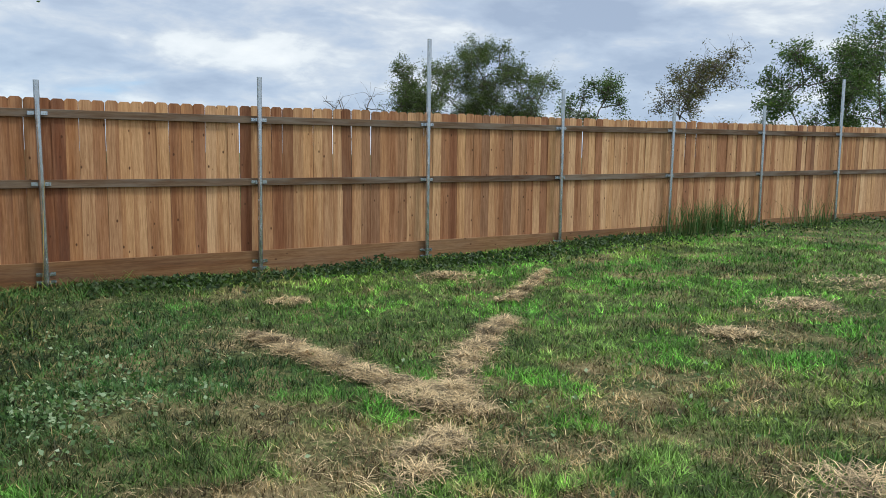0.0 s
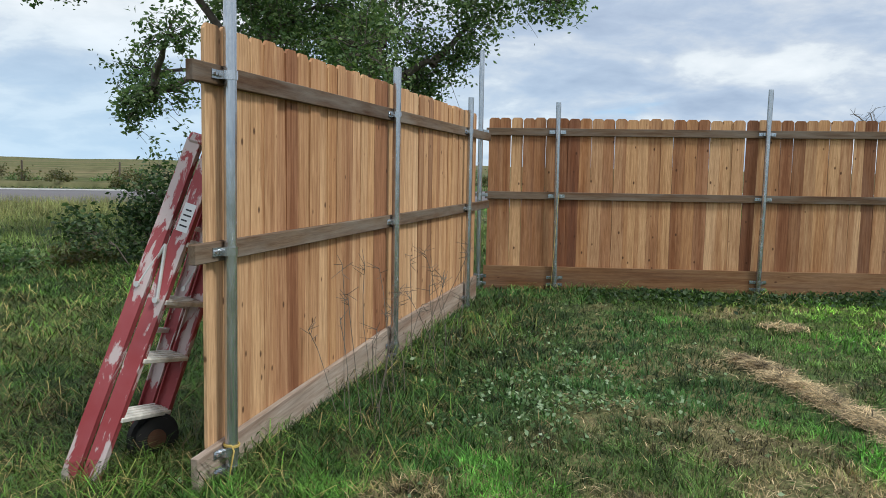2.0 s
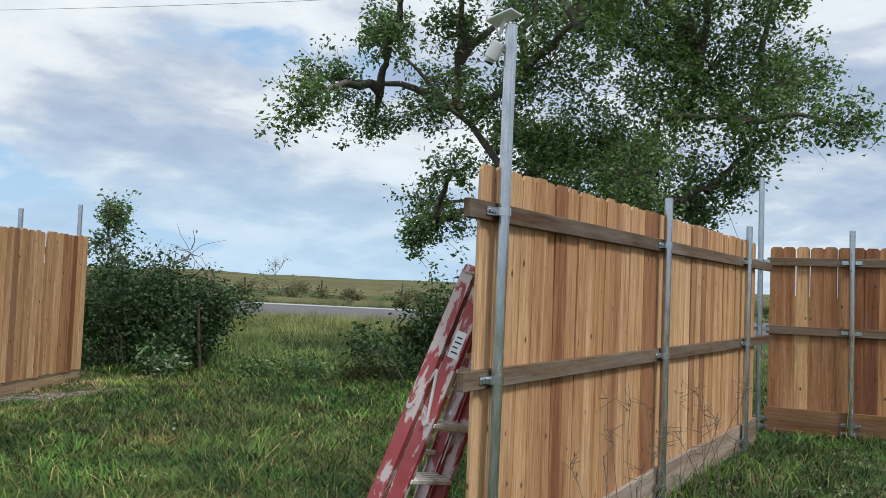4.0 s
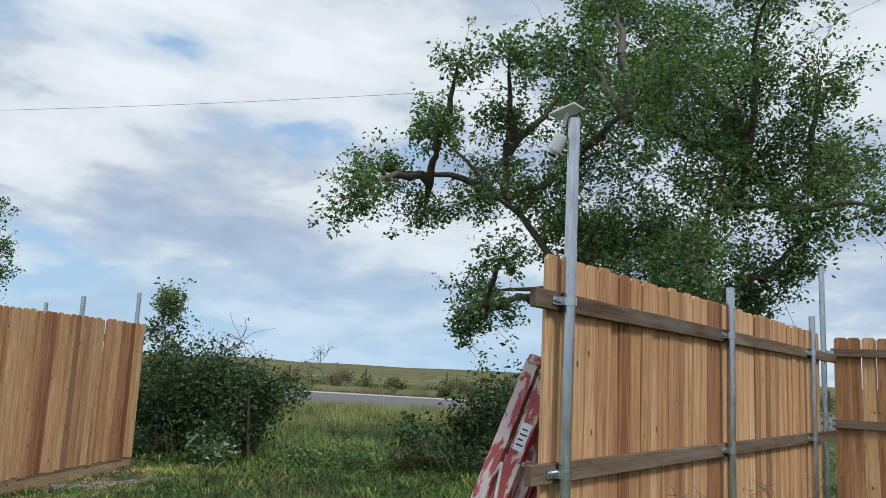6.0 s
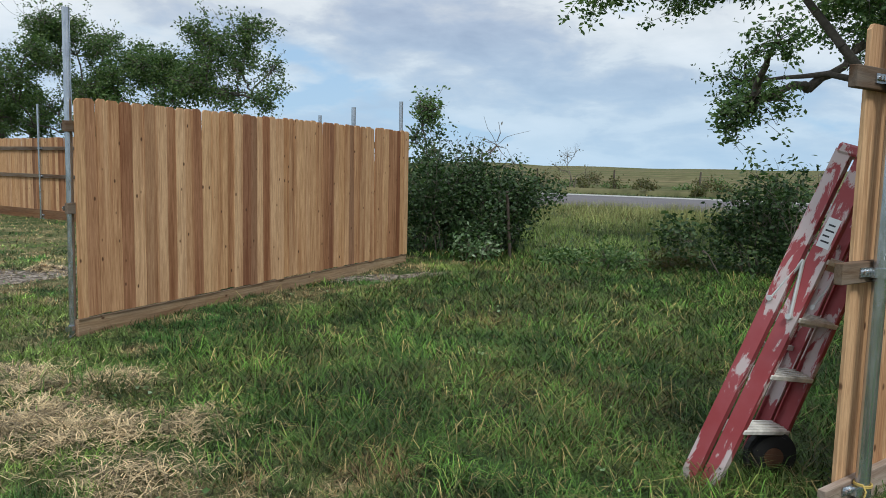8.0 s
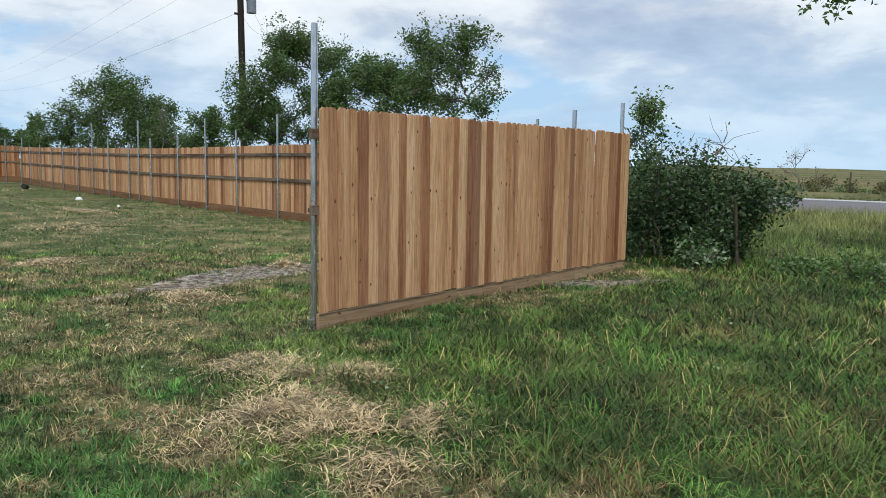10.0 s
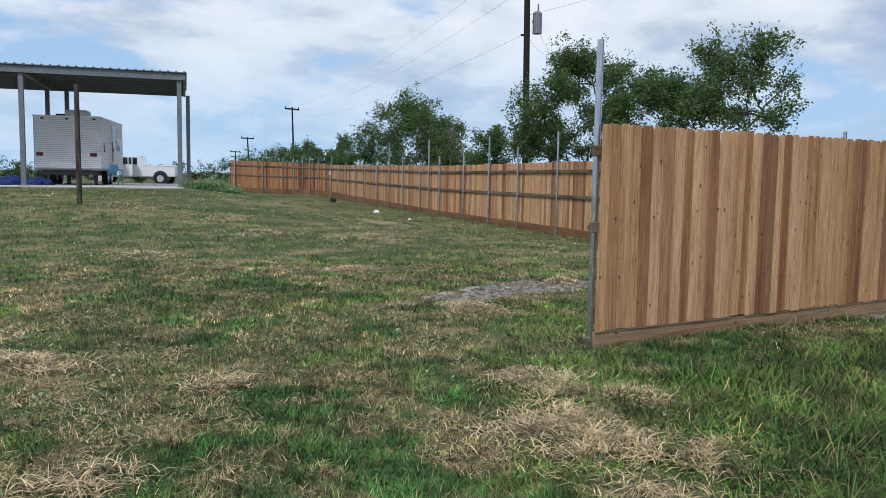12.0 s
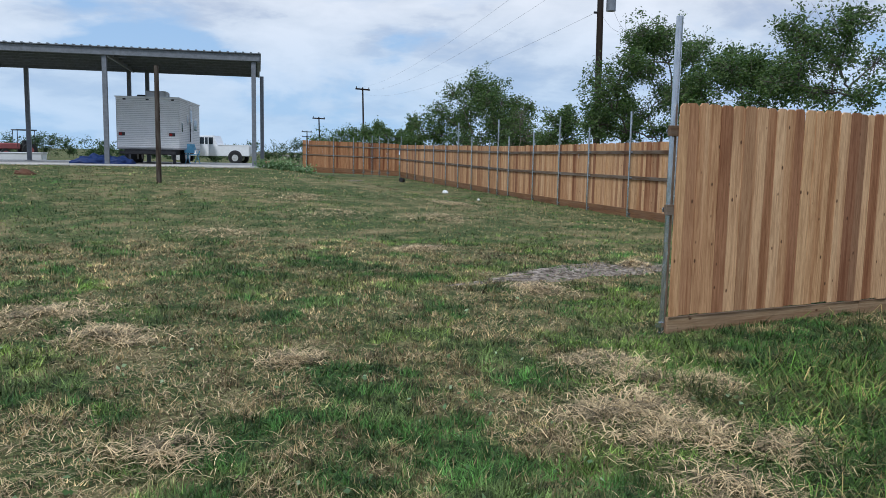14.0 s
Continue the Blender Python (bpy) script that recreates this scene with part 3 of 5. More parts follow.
def tubes_mesh(name, seg, material, n=7):
    """Tapered tubes; thin twigs get three sides."""
    vv, quads, count = [], [], 0
    for sides, some in ((n, [s for s in seg if s[2] >= 0.012]), (3, [s for s in seg if s[2] < 0.012])):
        if not some:
            continue
        a, b = np.array([s[0] for s in some]), np.array([s[1] for s in some])
        ra, rb = np.array([s[2] for s in some]), np.array([s[3] for s in some])
        d = b - a
        d /= np.linalg.norm(d, axis=1)[:, None] + 1e-9
        ref = np.where(np.abs(d[:, 2:3]) > 0.9, [[1.0, 0, 0]], [[0, 0, 1.0]])
        u = np.cross(d, ref)
        u /= np.linalg.norm(u, axis=1)[:, None]
        w = np.cross(d, u)
        ang = np.linspace(0, 2 * math.pi, sides, endpoint=False)
        ring = u[:, None] * np.cos(ang)[None, :, None] + w[:, None] * np.sin(ang)[None, :, None]
        vv.append(np.stack([a[:, None] + ring * ra[:, None, None], b[:, None] + ring * rb[:, None, None]], 1).reshape(-1, 3))
        i = np.arange(sides)
        j = (i + 1) % sides
        quads.append((np.stack([i, j, sides + j, sides + i], -1)[None] + (np.arange(len(some)) * 2 * sides)[:, None, None]).reshape(-1, 4) + count)
        count += len(vv[-1])
    return raw_mesh(name, np.concatenate(vv), np.concatenate(quads), [], material)


def leaves_mesh(name, r2, centres, size, material, hang=0.3, slim=0.55):
    """Small folded leaves: two triangles each side of a midrib."""
    n = len(centres)
    d = r2.normal(size=(n, 3)) * (1, 1, 0.6) - (0, 0, hang)
    d /= np.linalg.norm(d, axis=1)[:, None]
    u = np.cross(d, r2.normal(size=(n, 3)))
    u /= np.linalg.norm(u, axis=1)[:, None]
    nn = np.cross(d, u)
    L = size * r2.uniform(0.65, 1.3, n)[:, None]
    base, tip = centres, centres + d * L
    mid = centres + d * L * 0.42
    wl2 = mid + u * L * slim * 0.5 + nn * L * 0.1
    wr = mid - u * L * slim * 0.5 + nn * L * 0.1
    vv = np.stack([base, wl2, tip, wr], 1).reshape(-1, 3)
    k4 = np.arange(n) * 4
    tris = np.concatenate([np.stack([k4, k4 + 1, k4 + 2], 1), np.stack([k4, k4 + 2, k4 + 3], 1)])
    return raw_mesh(name, vv, [], tris, material)


def grow_tree(name, x, y, clumps, seed, leaves, label, leaf=None, size=0.1, stems=1, r0=0.1, fork=0.45, bark=None, category="tree", slim=0.55, bare=0):
    """A tree from its leaf masses: stems rise to a fork, a bent limb runs to every mass, twigs spread inside it.
    clumps: (dx, dy, z, radius)."""
    r2 = np.random.default_rng(seed)
    t = thing(name, pose(x, y, float(ground_z(x, y)) - 0.08), label, category)
    c = np.array(clumps, float)
    low = max(0.5, c[:, 2].min())
    forks, seg, pts = [], [], []

    def bent(a, b, ra, rb, n=5, wob=0.12):
        d = (b - a).length
        last = a
        off = Vector((0, 0, 0))
        for i in range(1, n + 1):
            off += Vector(r2.normal(0, wob * d / n, 3))
            k2 = i / n
            q = a.lerp(b, k2) + off * (1 - k2) * 1.2 + Vector((0, 0, 0.12 * d * math.sin(math.pi * k2) * 0.5))
            seg.append((last, q, ra + (rb - ra) * (i - 1) / n, ra + (rb - ra) * k2))
            last = q
        return last

    for k2 in range(stems):
        base = Vector((r2.normal(0, 0.15 * (stems > 1)), r2.normal(0, 0.15 * (stems > 1)), 0))
        m = c[r2.integers(len(c))]
        top = Vector((m[0] * 0.25, m[1] * 0.25, low * fork + (c[:, 2].mean() - low * fork) * r2.uniform(0.25, 0.6)))
        bent(base, top, r0 * r2.uniform(0.8, 1.1), r0 * 0.6, 6, 0.08)
        forks += [top, base.lerp(top, 0.7)]
    for dx, dy, z, r in c:
        mid = Vector((dx, dy, z))
        f = min(forks, key=lambda p: (p - mid).length + 2.0 * max(0, p.z - z))
        bent(f, mid, r0 * 0.36, 0.018, 9, 0.26)
        if len(forks) < 40:
            forks.append(f.lerp(mid, 0.6))
        for _ in range(int(16 + 20 * r) if leaves > 100 else int(4 + 6 * r)):
            d = Vector(r2.normal(0, 1, 3) * (1, 1, 0.8)).normalized()
            e = mid + d * r * r2.uniform(0.55, 1.12)
            bent(mid.lerp(e, r2.uniform(0, 0.3)), e, 0.011, 0.004, 3, 0.3)
            pts.append((e, r))
            pts.append((mid.lerp(e, 0.65), r))
            if r2.uniform() < 0.5:
                e2 = e + Vector(r2.normal(0, 0.4 * r, 3))
                seg.append((e, e2, 0.005, 0.003))
                pts.append((e2, r * 0.8))
    for _ in range(bare):
        m = c[r2.integers(len(c))]
        a = Vector(m[:3])
        bent(a, a + Vector((r2.normal(0, 0.6), r2.normal(0, 0.6), r2.uniform(0.4, 1.5))) * m[3], 0.006, 0.0025, 4, 0.2)
    tr = new("trunk", tubes_mesh("trunk", seg, bark or m_bark))
    tr.parent = t
    if leaves:
        e = np.array([[*p] for p, r in pts])
        rr = np.array([r for p, r in pts])
        heavy = rr ** 1.3 * r2.uniform(0.15, 1.5, len(e)) ** 1.8
        pick = r2.choice(len(e), leaves, p=heavy / heavy.sum())
        p3 = e[pick] + r2.normal(0, 1, (leaves, 3)) * (0.1 * rr[pick][:, None] + 0.035)
        p3 = p3[p3[:, 2] > 0.1]
        cr = new("crown", leaves_mesh("crown", r2, p3, size, leaf or m_leaf, slim=slim))
        cr.parent = t
    return t


def crown(seed, w, bottom, top, n, r):
    """Leaf masses spread through a lumpy crown w wide."""
    r2 = np.random.default_rng(seed)
    out = []
    for i in range(n):
        a, k2 = r2.uniform(0, 6.28), r2.uniform(0.05, 1)
        wide = w / 2 * (1 - 0.45 * abs(2 * k2 - 0.8) ** 1.5)
        q = math.sqrt(r2.uniform(0.05, 1))
        out.append((q * wide * math.cos(a), q * wide * math.sin(a), bottom + (top - bottom - r) * k2, r * r2.uniform(0.6, 1.2)))
    return out


def shrub(name, x, y, rx, ry, h, seed, leaves, label, leaf, size=0.07, stems=9, category="bush"):
    """A thicket of many stems from the ground with leaves all through it."""
    r2 = np.random.default_rng(seed)
    z = float(ground_z(x, y))
    t = thing(name, pose(x, y, z - 0.06), label, category)
    ends = []
    for _ in range(stems):
        bx, by = r2.uniform(-0.6, 0.6) * rx, r2.uniform(-0.6, 0.6) * ry
        s2, e2 = limbs(r2, (bx, by, 0), h * r2.uniform(0.5, 1.2), 1.0, 3, 1, (bx / rx * 0.6, by / ry * 0.6), 0.016, first=0.42)
        st = new("stem", tubes_mesh("stem", s2, m_twig, 5))
        st.parent = t
        ends += e2
    e = np.array([[*p] for p, lv in ends])
    extra = r2.normal(size=(len(e), 3))
    extra = extra / np.linalg.norm(extra, axis=1)[:, None] * r2.uniform(0.55, 1.0, (len(e), 1)) ** 0.5 * (rx, ry, h * 0.55) + (0, 0, h * 0.42)
    pool = np.concatenate([e, extra])
    pool = pool[(pool[:, 2] > 0.03)]
    heavy = r2.uniform(0.05, 1.5, len(pool)) ** 2.2
    heavy[len(e):] *= 0.2
    c = pool[r2.choice(len(pool), leaves, p=heavy / heavy.sum())] + r2.normal(0, 0.1, (leaves, 3))
    c = c[c[:, 2] > 0.02]
    cr = new("foliage", leaves_mesh("foliage", r2, c, size, leaf))
    cr.parent = t
    return t


# the big tree behind the entrance wing: leaf masses as (along the fence, height, radius)
MASSES = ((-4.0, 6.2, 0.6), (-4.9, 5.2, 0.65), (-4.9, 4.3, 0.55), (-3.7, 5.8, 0.5), (-2.9, 5.6, 0.65), (-3.1, 4.7, 0.5), (-4.1, 4.6, 0.55), (-2.5, 6.1, 0.6), (-3.1, 3.2, 0.55), (-2.7, 2.7, 0.55), (-3.1, 2.4, 0.35), (-2.5, 3.4, 0.4), (-1.8, 4.9, 0.85), (-0.9, 5.5, 1.0), (-0.9, 4.1, 0.9), (0.1, 6.1, 1.1), (0.1, 4.7, 1.0), (0.5, 3.5, 1.0), (1.3, 4.1, 0.95), (1.5, 5.5, 1.1), (1.9, 3.2, 0.75), (2.3, 6.1, 1.0), (2.7, 4.7, 0.8), (3.3, 5.5, 0.8), (3.7, 4.4, 0.55), (4.2, 6.1, 0.7), (2.4, 3.6, 0.45), (-0.5, 3.3, 0.6), (-1.5, 7.3, 0.85), (0.0, 7.5, 1.1), (1.5, 7.3, 1.1), (3.0, 7.1, 0.9), (0.7, 8.6, 1.0), (2.0, 8.5, 0.9), (-0.7, 8.5, 0.8), (-2.5, 7.0, 0.6), (-3.4, 6.9, 0.45))
r_big = np.random.default_rng(4)
big = [(-0.075 * u + r_big.normal(0, 1.0), 0.997 * u, z, r) for u, z, r in MASSES]
big += [(dx - 1.6 + r_big.normal(0, 0.6), dy * 0.8, z + r_big.normal(0, 0.4), r) for dx, dy, z, r in big[12:36:2]]
grow_tree("big_tree", -14.1, 1.6, big, 21, 84000, "large spreading green tree with several stems behind the fence", m_leaf_dark, 0.09, stems=6, r0=0.24, fork=0.5, bare=50)
# behind the long street fence
for x, y, w, bot, top, n, r, nl, sz, sd in ((-17.2, -20.6, 5.2, 2.3, 6.3, 30, 0.62, 14000, 0.11, 31), (-16.8, -16.9, 3.8, 1.6, 4.9, 18, 0.55, 8500, 0.11, 32), (-16.1, -14.05, 3.6, 2.0, 5.95, 19, 0.52, 8000, 0.1, 33), (-18.3, -24.0, 2.6, 2.1, 4.2, 12, 0.5, 5000, 0.11, 39), (-23.6, -45.8, 7.4, 2.0, 7.0, 26, 1.0, 11000, 0.18, 35), (-24.2, -41.6, 5.0, 1.6, 5.8, 18, 0.8, 6000, 0.17, 36), (-20.6, -31.4, 2.2, 2.0, 4.1, 10, 0.5, 3500, 0.14, 34), (-26.6, -77.8, 7.5, 1.5, 5.4, 20, 1.1, 7000, 0.22, 37), (-24.5, -62.0, 3.5, 1.5, 5.0, 10, 0.7, 3500, 0.18, 38), (-24.2, -56.5, 2.4, 1.5, 5.2, 8, 0.6, 3000, 0.18, 40)):
    grow_tree("tree", x, y, crown(sd, w, bot, top, n, r), sd, nl * 2, "leafy green tree behind the long street fence", m_leaf, sz * 0.82, stems=3, r0=0.07, bare=6)
grow_tree("dead_tree", -22.6, -38.6, crown(52, 2.6, 2.0, 4.6, 9, 0.6), 52, 60, "nearly bare grey tree behind the long street fence", m_leaf_brown, 0.1, stems=2, r0=0.05, bark=m_twig, bare=30)
# behind the street fence on the other side
for x, y, w, bot, top, n, r, nl, mt, sz, sd, bare, lb in ((-20.6, 22.6, 1.9, 2.2, 5.1, 10, 0.5, 7000, m_leaf_pale, 0.1, 41, 4, "rounded olive willow tree behind the street fence"), (-19.2, 23.9, 3.6, 1.5, 5.8, 22, 0.65, 13000, m_leaf_pale, 0.11, 42, 10, "broad willow tree with fine pale foliage"), (-18.4, 25.4, 3.4, 1.5, 6.0, 20, 0.65, 12000, m_leaf_pale, 0.11, 48, 10, "broad willow tree with fine pale foliage"), (-16.7, 25.6, 4.0, 1.4, 4.9, 20, 0.6, 11000, m_leaf_pale, 0.11, 43, 8, "low spreading willow tree behind the street fence"), (-13.9, 25.5, 3.0, 1.4, 4.5, 12, 0.5, 3600, m_leaf, 0.1, 44, 18, "small sparse tree behind the street fence"), (-10.3, 27.1, 4.0, 1.4, 5.4, 20, 0.6, 4200, m_leaf_brown, 0.1, 45, 70, "half-bare tree with faded brown leaves"), (-7.1, 27.1, 4.0, 1.4, 5.3, 20, 0.6, 9000, m_leaf, 0.11, 46, 30, "tall green tree behind the street fence"), (-5.5, 29.4, 5.0, 1.6, 6.3, 24, 0.7, 10000, m_leaf, 0.11, 47, 40, "tall green tree behind the street fence")):
    grow_tree("tree", x, y, crown(sd, w, bot, top, n, r), sd, int(nl * 1.7), lb, mt, sz * 0.8, stems=4, r0=0.06, bare=bare, slim=0.35 if mt is m_leaf_pale else 0.55)
grow_tree("dead_tree", -22.0, 21.3, crown(51, 3.0, 2.4, 4.3, 9, 0.5), 51, 0, "bare dead branches behind the street fence", stems=3, r0=0.05, bark=m_twig, bare=20)
# thicket at the end of the entrance wing
shrub("bush", -12.2, -6.1, 0.9, 0.8, 1.75, 61, 11000, "dense dark green thicket with vines beside the fence end", m_leaf_vine, 0.075, 18)
shrub("bush", -12.4, -5.25, 0.95, 0.62, 1.45, 62, 13000, "dense dark green thicket with vines beside the entrance gap", m_leaf_vine, 0.075, 18)
shrub("bush", -11.3, -5.0, 0.22, 0.22, 0.55, 66, 500, "small bright green shrub in front of the thicket", m_weed, 0.08, 4)
grow_tree("sapling", -12.9, -6.75, crown(63, 1.0, 1.2, 2.9, 10, 0.26), 63, 1500, "thin leafy sapling standing in the thicket", m_leaf_dark, 0.075, r0=0.03, bare=6)
grow_tree("sapling", -13.4, -5.6, crown(64, 1.3, 1.5, 2.5, 5, 0.42), 64, 60, "nearly bare sapling with a few leaves in the thicket", m_leaf_brown, 0.07, r0=0.025, bark=m_twig, bare=12)
shrub("bush", -12.0, -0.95, 0.7, 0.6, 1.45, 65, 5000, "dark green bush beside the entrance gap", m_leaf_vine, 0.08, 9)
for i, (x, y, r, h) in enumerate(((-11.5, -2.8, 0.5, 0.34), (-11.9, -1.9, 0.5, 0.3), (-11.6, -3.6, 0.35, 0.3))):
    shrub("bush", x, y, r, r * 0.8, h, 70 + i, 900, "low tangled brush across the gap", m_leaf_brown if i == 1 else m_leaf_dark, 0.07, 6)
# roadside brush on the far verge
for i in range(80):
    s = -46 + i * 0.95 + rng.uniform(-0.8, 0.8)
    p = RC + np.array([-0.985, 0.17]) * rng.uniform(11, 17) + RD * s
    w = rng.uniform(0.5, 1.5)
    shrub("roadside_bush", float(p[0]), float(p[1]), w, w * 0.8, rng.uniform(0.45, 1.3), 100 + i, 420, "scrubby olive brush along the road's far verge", m_leaf_brown if i % 4 else m_leaf_dark, 0.13, 3)
# low wooded skyline beyond the marsh
for i, (dist, y0, y1, h) in enumerate(((900, -900, -150, 3.6), (1100, -200, 500, 3.0), (800, -420, -240, 4.6))):
    n = 160
    yy = np.linspace(y0, y1, n)
    top = h * (0.55 + 0.45 * np.abs(np.sin(yy * 0.021 + i)) * np.random.default_rng(90 + i).uniform(0.6, 1, n)) * np.sin(np.linspace(0.05, math.pi - 0.05, n)) ** 0.4
    vv = np.concatenate([np.column_stack([np.full(n, -dist), yy, np.full(n, -1.0)]), np.column_stack([np.full(n, -dist - 6.0), yy, top]), np.column_stack([np.full(n, -dist - 30.0), yy, top * 0.8])])
    ix = np.arange(3 * n).reshape(3, n)
    qd = np.stack([ix[:-1, :-1], ix[:-1, 1:], ix[1:, 1:], ix[1:, :-1]], -1).reshape(-1, 4)
    tagged(new("backdrop", raw_mesh("backdrop", vv, qd, [], m_field)), "low dark wooded skyline beyond the marsh", "treeline", kind="structure")
grow_tree("dead_tree", -47.9, -13.6, crown(131, 2.6, 1.2, 3.0, 8, 0.5), 131, 60, "thin bare tree on the road's far verge", m_leaf_brown, 0.12, stems=3, r0=0.04, bark=m_twig, bare=20)
# scrub on the skyline beyond the slab
for i, (x, y, w, h) in enumerate(((0.4, -101, 5, 3.0), (-5.7, -104, 4, 2.6), (8, -110, 6, 2.8), (-14, -98, 4, 2.2), (-22, -105, 6, 2.8), (-31, -110, 6, 3.0), (-10, -112, 5, 2.4))):
    shrub("skyline_bush", x, y, w, w * 0.6, h, 140 + i, 3600, "dark green scrub on the skyline beyond the slab", m_leaf_vine, 0.2, 10)
shrub("weed_clump", -7.9, -33.3, 0.8, 0.5, 0.36, 150, 1600, "green weed clump at the carport column's foot", m_weed, 0.1, 7)
shrub("weed_clump", -8.8, -32.6, 0.7, 0.5, 0.22, 151, 900, "green weed clump at the edge of the slab", m_weed, 0.1, 6)

# ---- loose things by the entrance ----
QN = np.array([0.5, 0.866])                       # from the wing to the yard


def ladder():
    """A folded stepladder that leans on the wing's outer face. Local x: to the wing's free end, y: to the fence, z: up."""
    foot = (-3.78, -0.735)
    m = Matrix(((0.89, 0.456, 0, foot[0]), (-0.456, 0.89, 0, foot[1]), (0, 0, 1, -0.02), (0, 0, 0, 1))) @ pose(0, 0, 0, -15.5, -11.5, 0)
    t = thing("stepladder", m, "worn red fibreglass stepladder, folded and leaning on the fence", "ladder")
    H, W0, W1 = 1.72, 0.47, 0.33

    def leg(name, x0, x1, y, w, back):
        bm = bmesh.new()
        tilt = (x1 - x0) / H
        for lo, hi in (((-0.006, y - w / 2, 0), (0.006, y + w / 2, H)), ((-0.03, y - w / 2, 0), (0.0, y - w / 2 + 0.006, H)), ((-0.03, y + w / 2 - 0.006, 0), (0.0, y + w / 2, H))):
            box(bm, lo, hi)
        s = 1 if back > 0 else -1
        for v in bm.verts:
            v.co.x = x0 + v.co.x * s + tilt * v.co.z
        part(name, bm, m_ladder, t)

    half = (W0 - W1) / 2
    leg("front_rail", 0, -half, 0.05, 0.085, 1)
    leg("front_rail", -W0, -W0 + half, 0.05, 0.085, -1)
    leg("rear_rail", 0.012, -half + 0.012, -0.05, 0.075, 1)
    leg("rear_rail", -W0 - 0.012, -W0 + half - 0.012, -0.05, 0.075, -1)
    for i in range(5):
        z = 0.36 + i * 0.29
        k2 = half * z / H
        bm = new_box((-W0 + k2 + 0.008, -0.002, z - 0.012), (-k2 - 0.008, 0.1, z + 0.012), 0.004)
        for j in range(4):
            box(bm, (-W0 + k2 + 0.012, 0.006 + j * 0.026, z + 0.012), (-k2 - 0.012, 0.012 + j * 0.026, z + 0.016))
        box(bm, (-W0 + k2 + 0.01, -0.006, z - 0.05), (-k2 - 0.01, 0.0, z + 0.012))
        part("step", bm, m_rung, t, "dirty aluminium step")
    for z in (0.75, 1.3):
        k2 = half * z / H
        bm = new_box((-W0 + k2, -0.07, z - 0.012), (-k2, -0.06, z + 0.012))
        part("cross_bar", bm, m_rung, t)
    for x, s in ((0.012, 1), (-W0 - 0.012, -1)):
        bm = bmesh.new()
        for a, b in (((0, -0.06, 0.98), (0, -0.0, 1.2)), ((0, 0.06, 0.94), (0, 0.0, 1.2))):
            tube(bm, (x - s * 0.1, *a[1:]), (x - s * 0.1 - s * 0.012, *b[1:]), 0.009, n=8)
            tube(bm, (x - s * 0.1 + s * 0.02, *a[1:]), (x - s * 0.1 - s * 0.01, *a[1:]), 0.014, n=8)
        for v in bm.verts:
            v.co.x += s * 0.06
        part("spreader", bm, m_alu, t, "scuffed aluminium spreader bar")
    bm = new_box((-W0 + half - 0.03, -0.08, H - 0.02), (-half + 0.03, 0.085, H + 0.03), 0.01)
    part("top_cap", bm, m_ladder, t)
    bm = new_box((0.0065, 0.02, 1.28), (0.0075, 0.08, 1.42))
    for v in bm.verts:
        v.co.x -= half * v.co.z / H
    lab = part("sticker", bm, m_camplastic, t, "torn white warning sticker")
    bm = bmesh.new()
    for j, (a, b) in enumerate(((0.03, 0.07), (0.028, 0.06), (0.03, 0.072), (0.034, 0.066))):
        box(bm, (0.0077, a, 1.305 + j * 0.026), (0.0082, b, 1.313 + j * 0.026))
    for v in bm.verts:
        v.co.x -= half * v.co.z / H
    part("print", bm, m_darkmetal, lab)


ladder()

# round wheel lying behind the ladder's foot
t = thing("hand_truck_wheel", pose(-4.08, -0.42, 0.1, 0, 90, 30), "small black rubber wheel in the grass under the ladder", "wheel")
bm = bmesh.new()
tube(bm, (0, 0, -0.04), (0, 0, 0.04), 0.13, n=20)
bmesh.ops.bevel(bm, geom=[e for e in bm.edges if abs(e.verts[0].co.z - e.verts[1].co.z) < 1e-4], offset=0.02, segments=2, affect="EDGES")
part("tyre", bm, m_black, t)
part("hub", tube(bmesh.new(), (0, 0, -0.045), (0, 0, 0.045), 0.05, n=14), m_rust, t)

# security camera with its solar panel on the tall post
q_post = Q1 + QD * 0.1
t = thing("security_camera", pose(q_post[0], q_post[1], 2.74, 0, 0, 60), "white outdoor camera with a small solar panel on the post top", "security camera")
bm = new_box((-0.075, -0.055, 0), (0.075, 0.055, 0.012), 0.004)
part("solar_panel", bm, m_camplastic, t, "flat white-framed solar panel", pose(-0.03, 0.0, 0.09, 0, -14, 0))
part("panel_cells", new_box((-0.067, -0.047, 0.0125), (0.067, 0.047, 0.0145)), m_glass, t, "", pose(-0.03, 0.0, 0.09, 0, -14, 0))
bm = tube(bmesh.new(), (-0.045, 0, 0.02), (-0.03, 0, 0.09), 0.01, n=8)
part("bracket_arm", bm, m_camplastic, t)
bm = bmesh.new()
tube(bm, (-0.05, 0, -0.02), (-0.1, 0, -0.1), 0.036, n=16)
tube(bm, (-0.1, 0, -0.1), (-0.107, 0, -0.111), 0.03, n=16)
bmesh.ops.bevel(bm, geom=[e for e in bm.edges if len(e.link_faces) == 2 and e.calc_face_angle(0) > 1], offset=0.008, segments=2, affect="EDGES")
part("camera_body", bm, m_camplastic, t)
part("lens", tube(bmesh.new(), (-0.106, 0, -0.11), (-0.112, 0, -0.12), 0.022, n=14), m_glass, t)
part("antenna", tube(bmesh.new(), (-0.06, 0.035, 0.0), (-0.13, 0.05, 0.12), 0.005, n=6), m_camplastic, t)

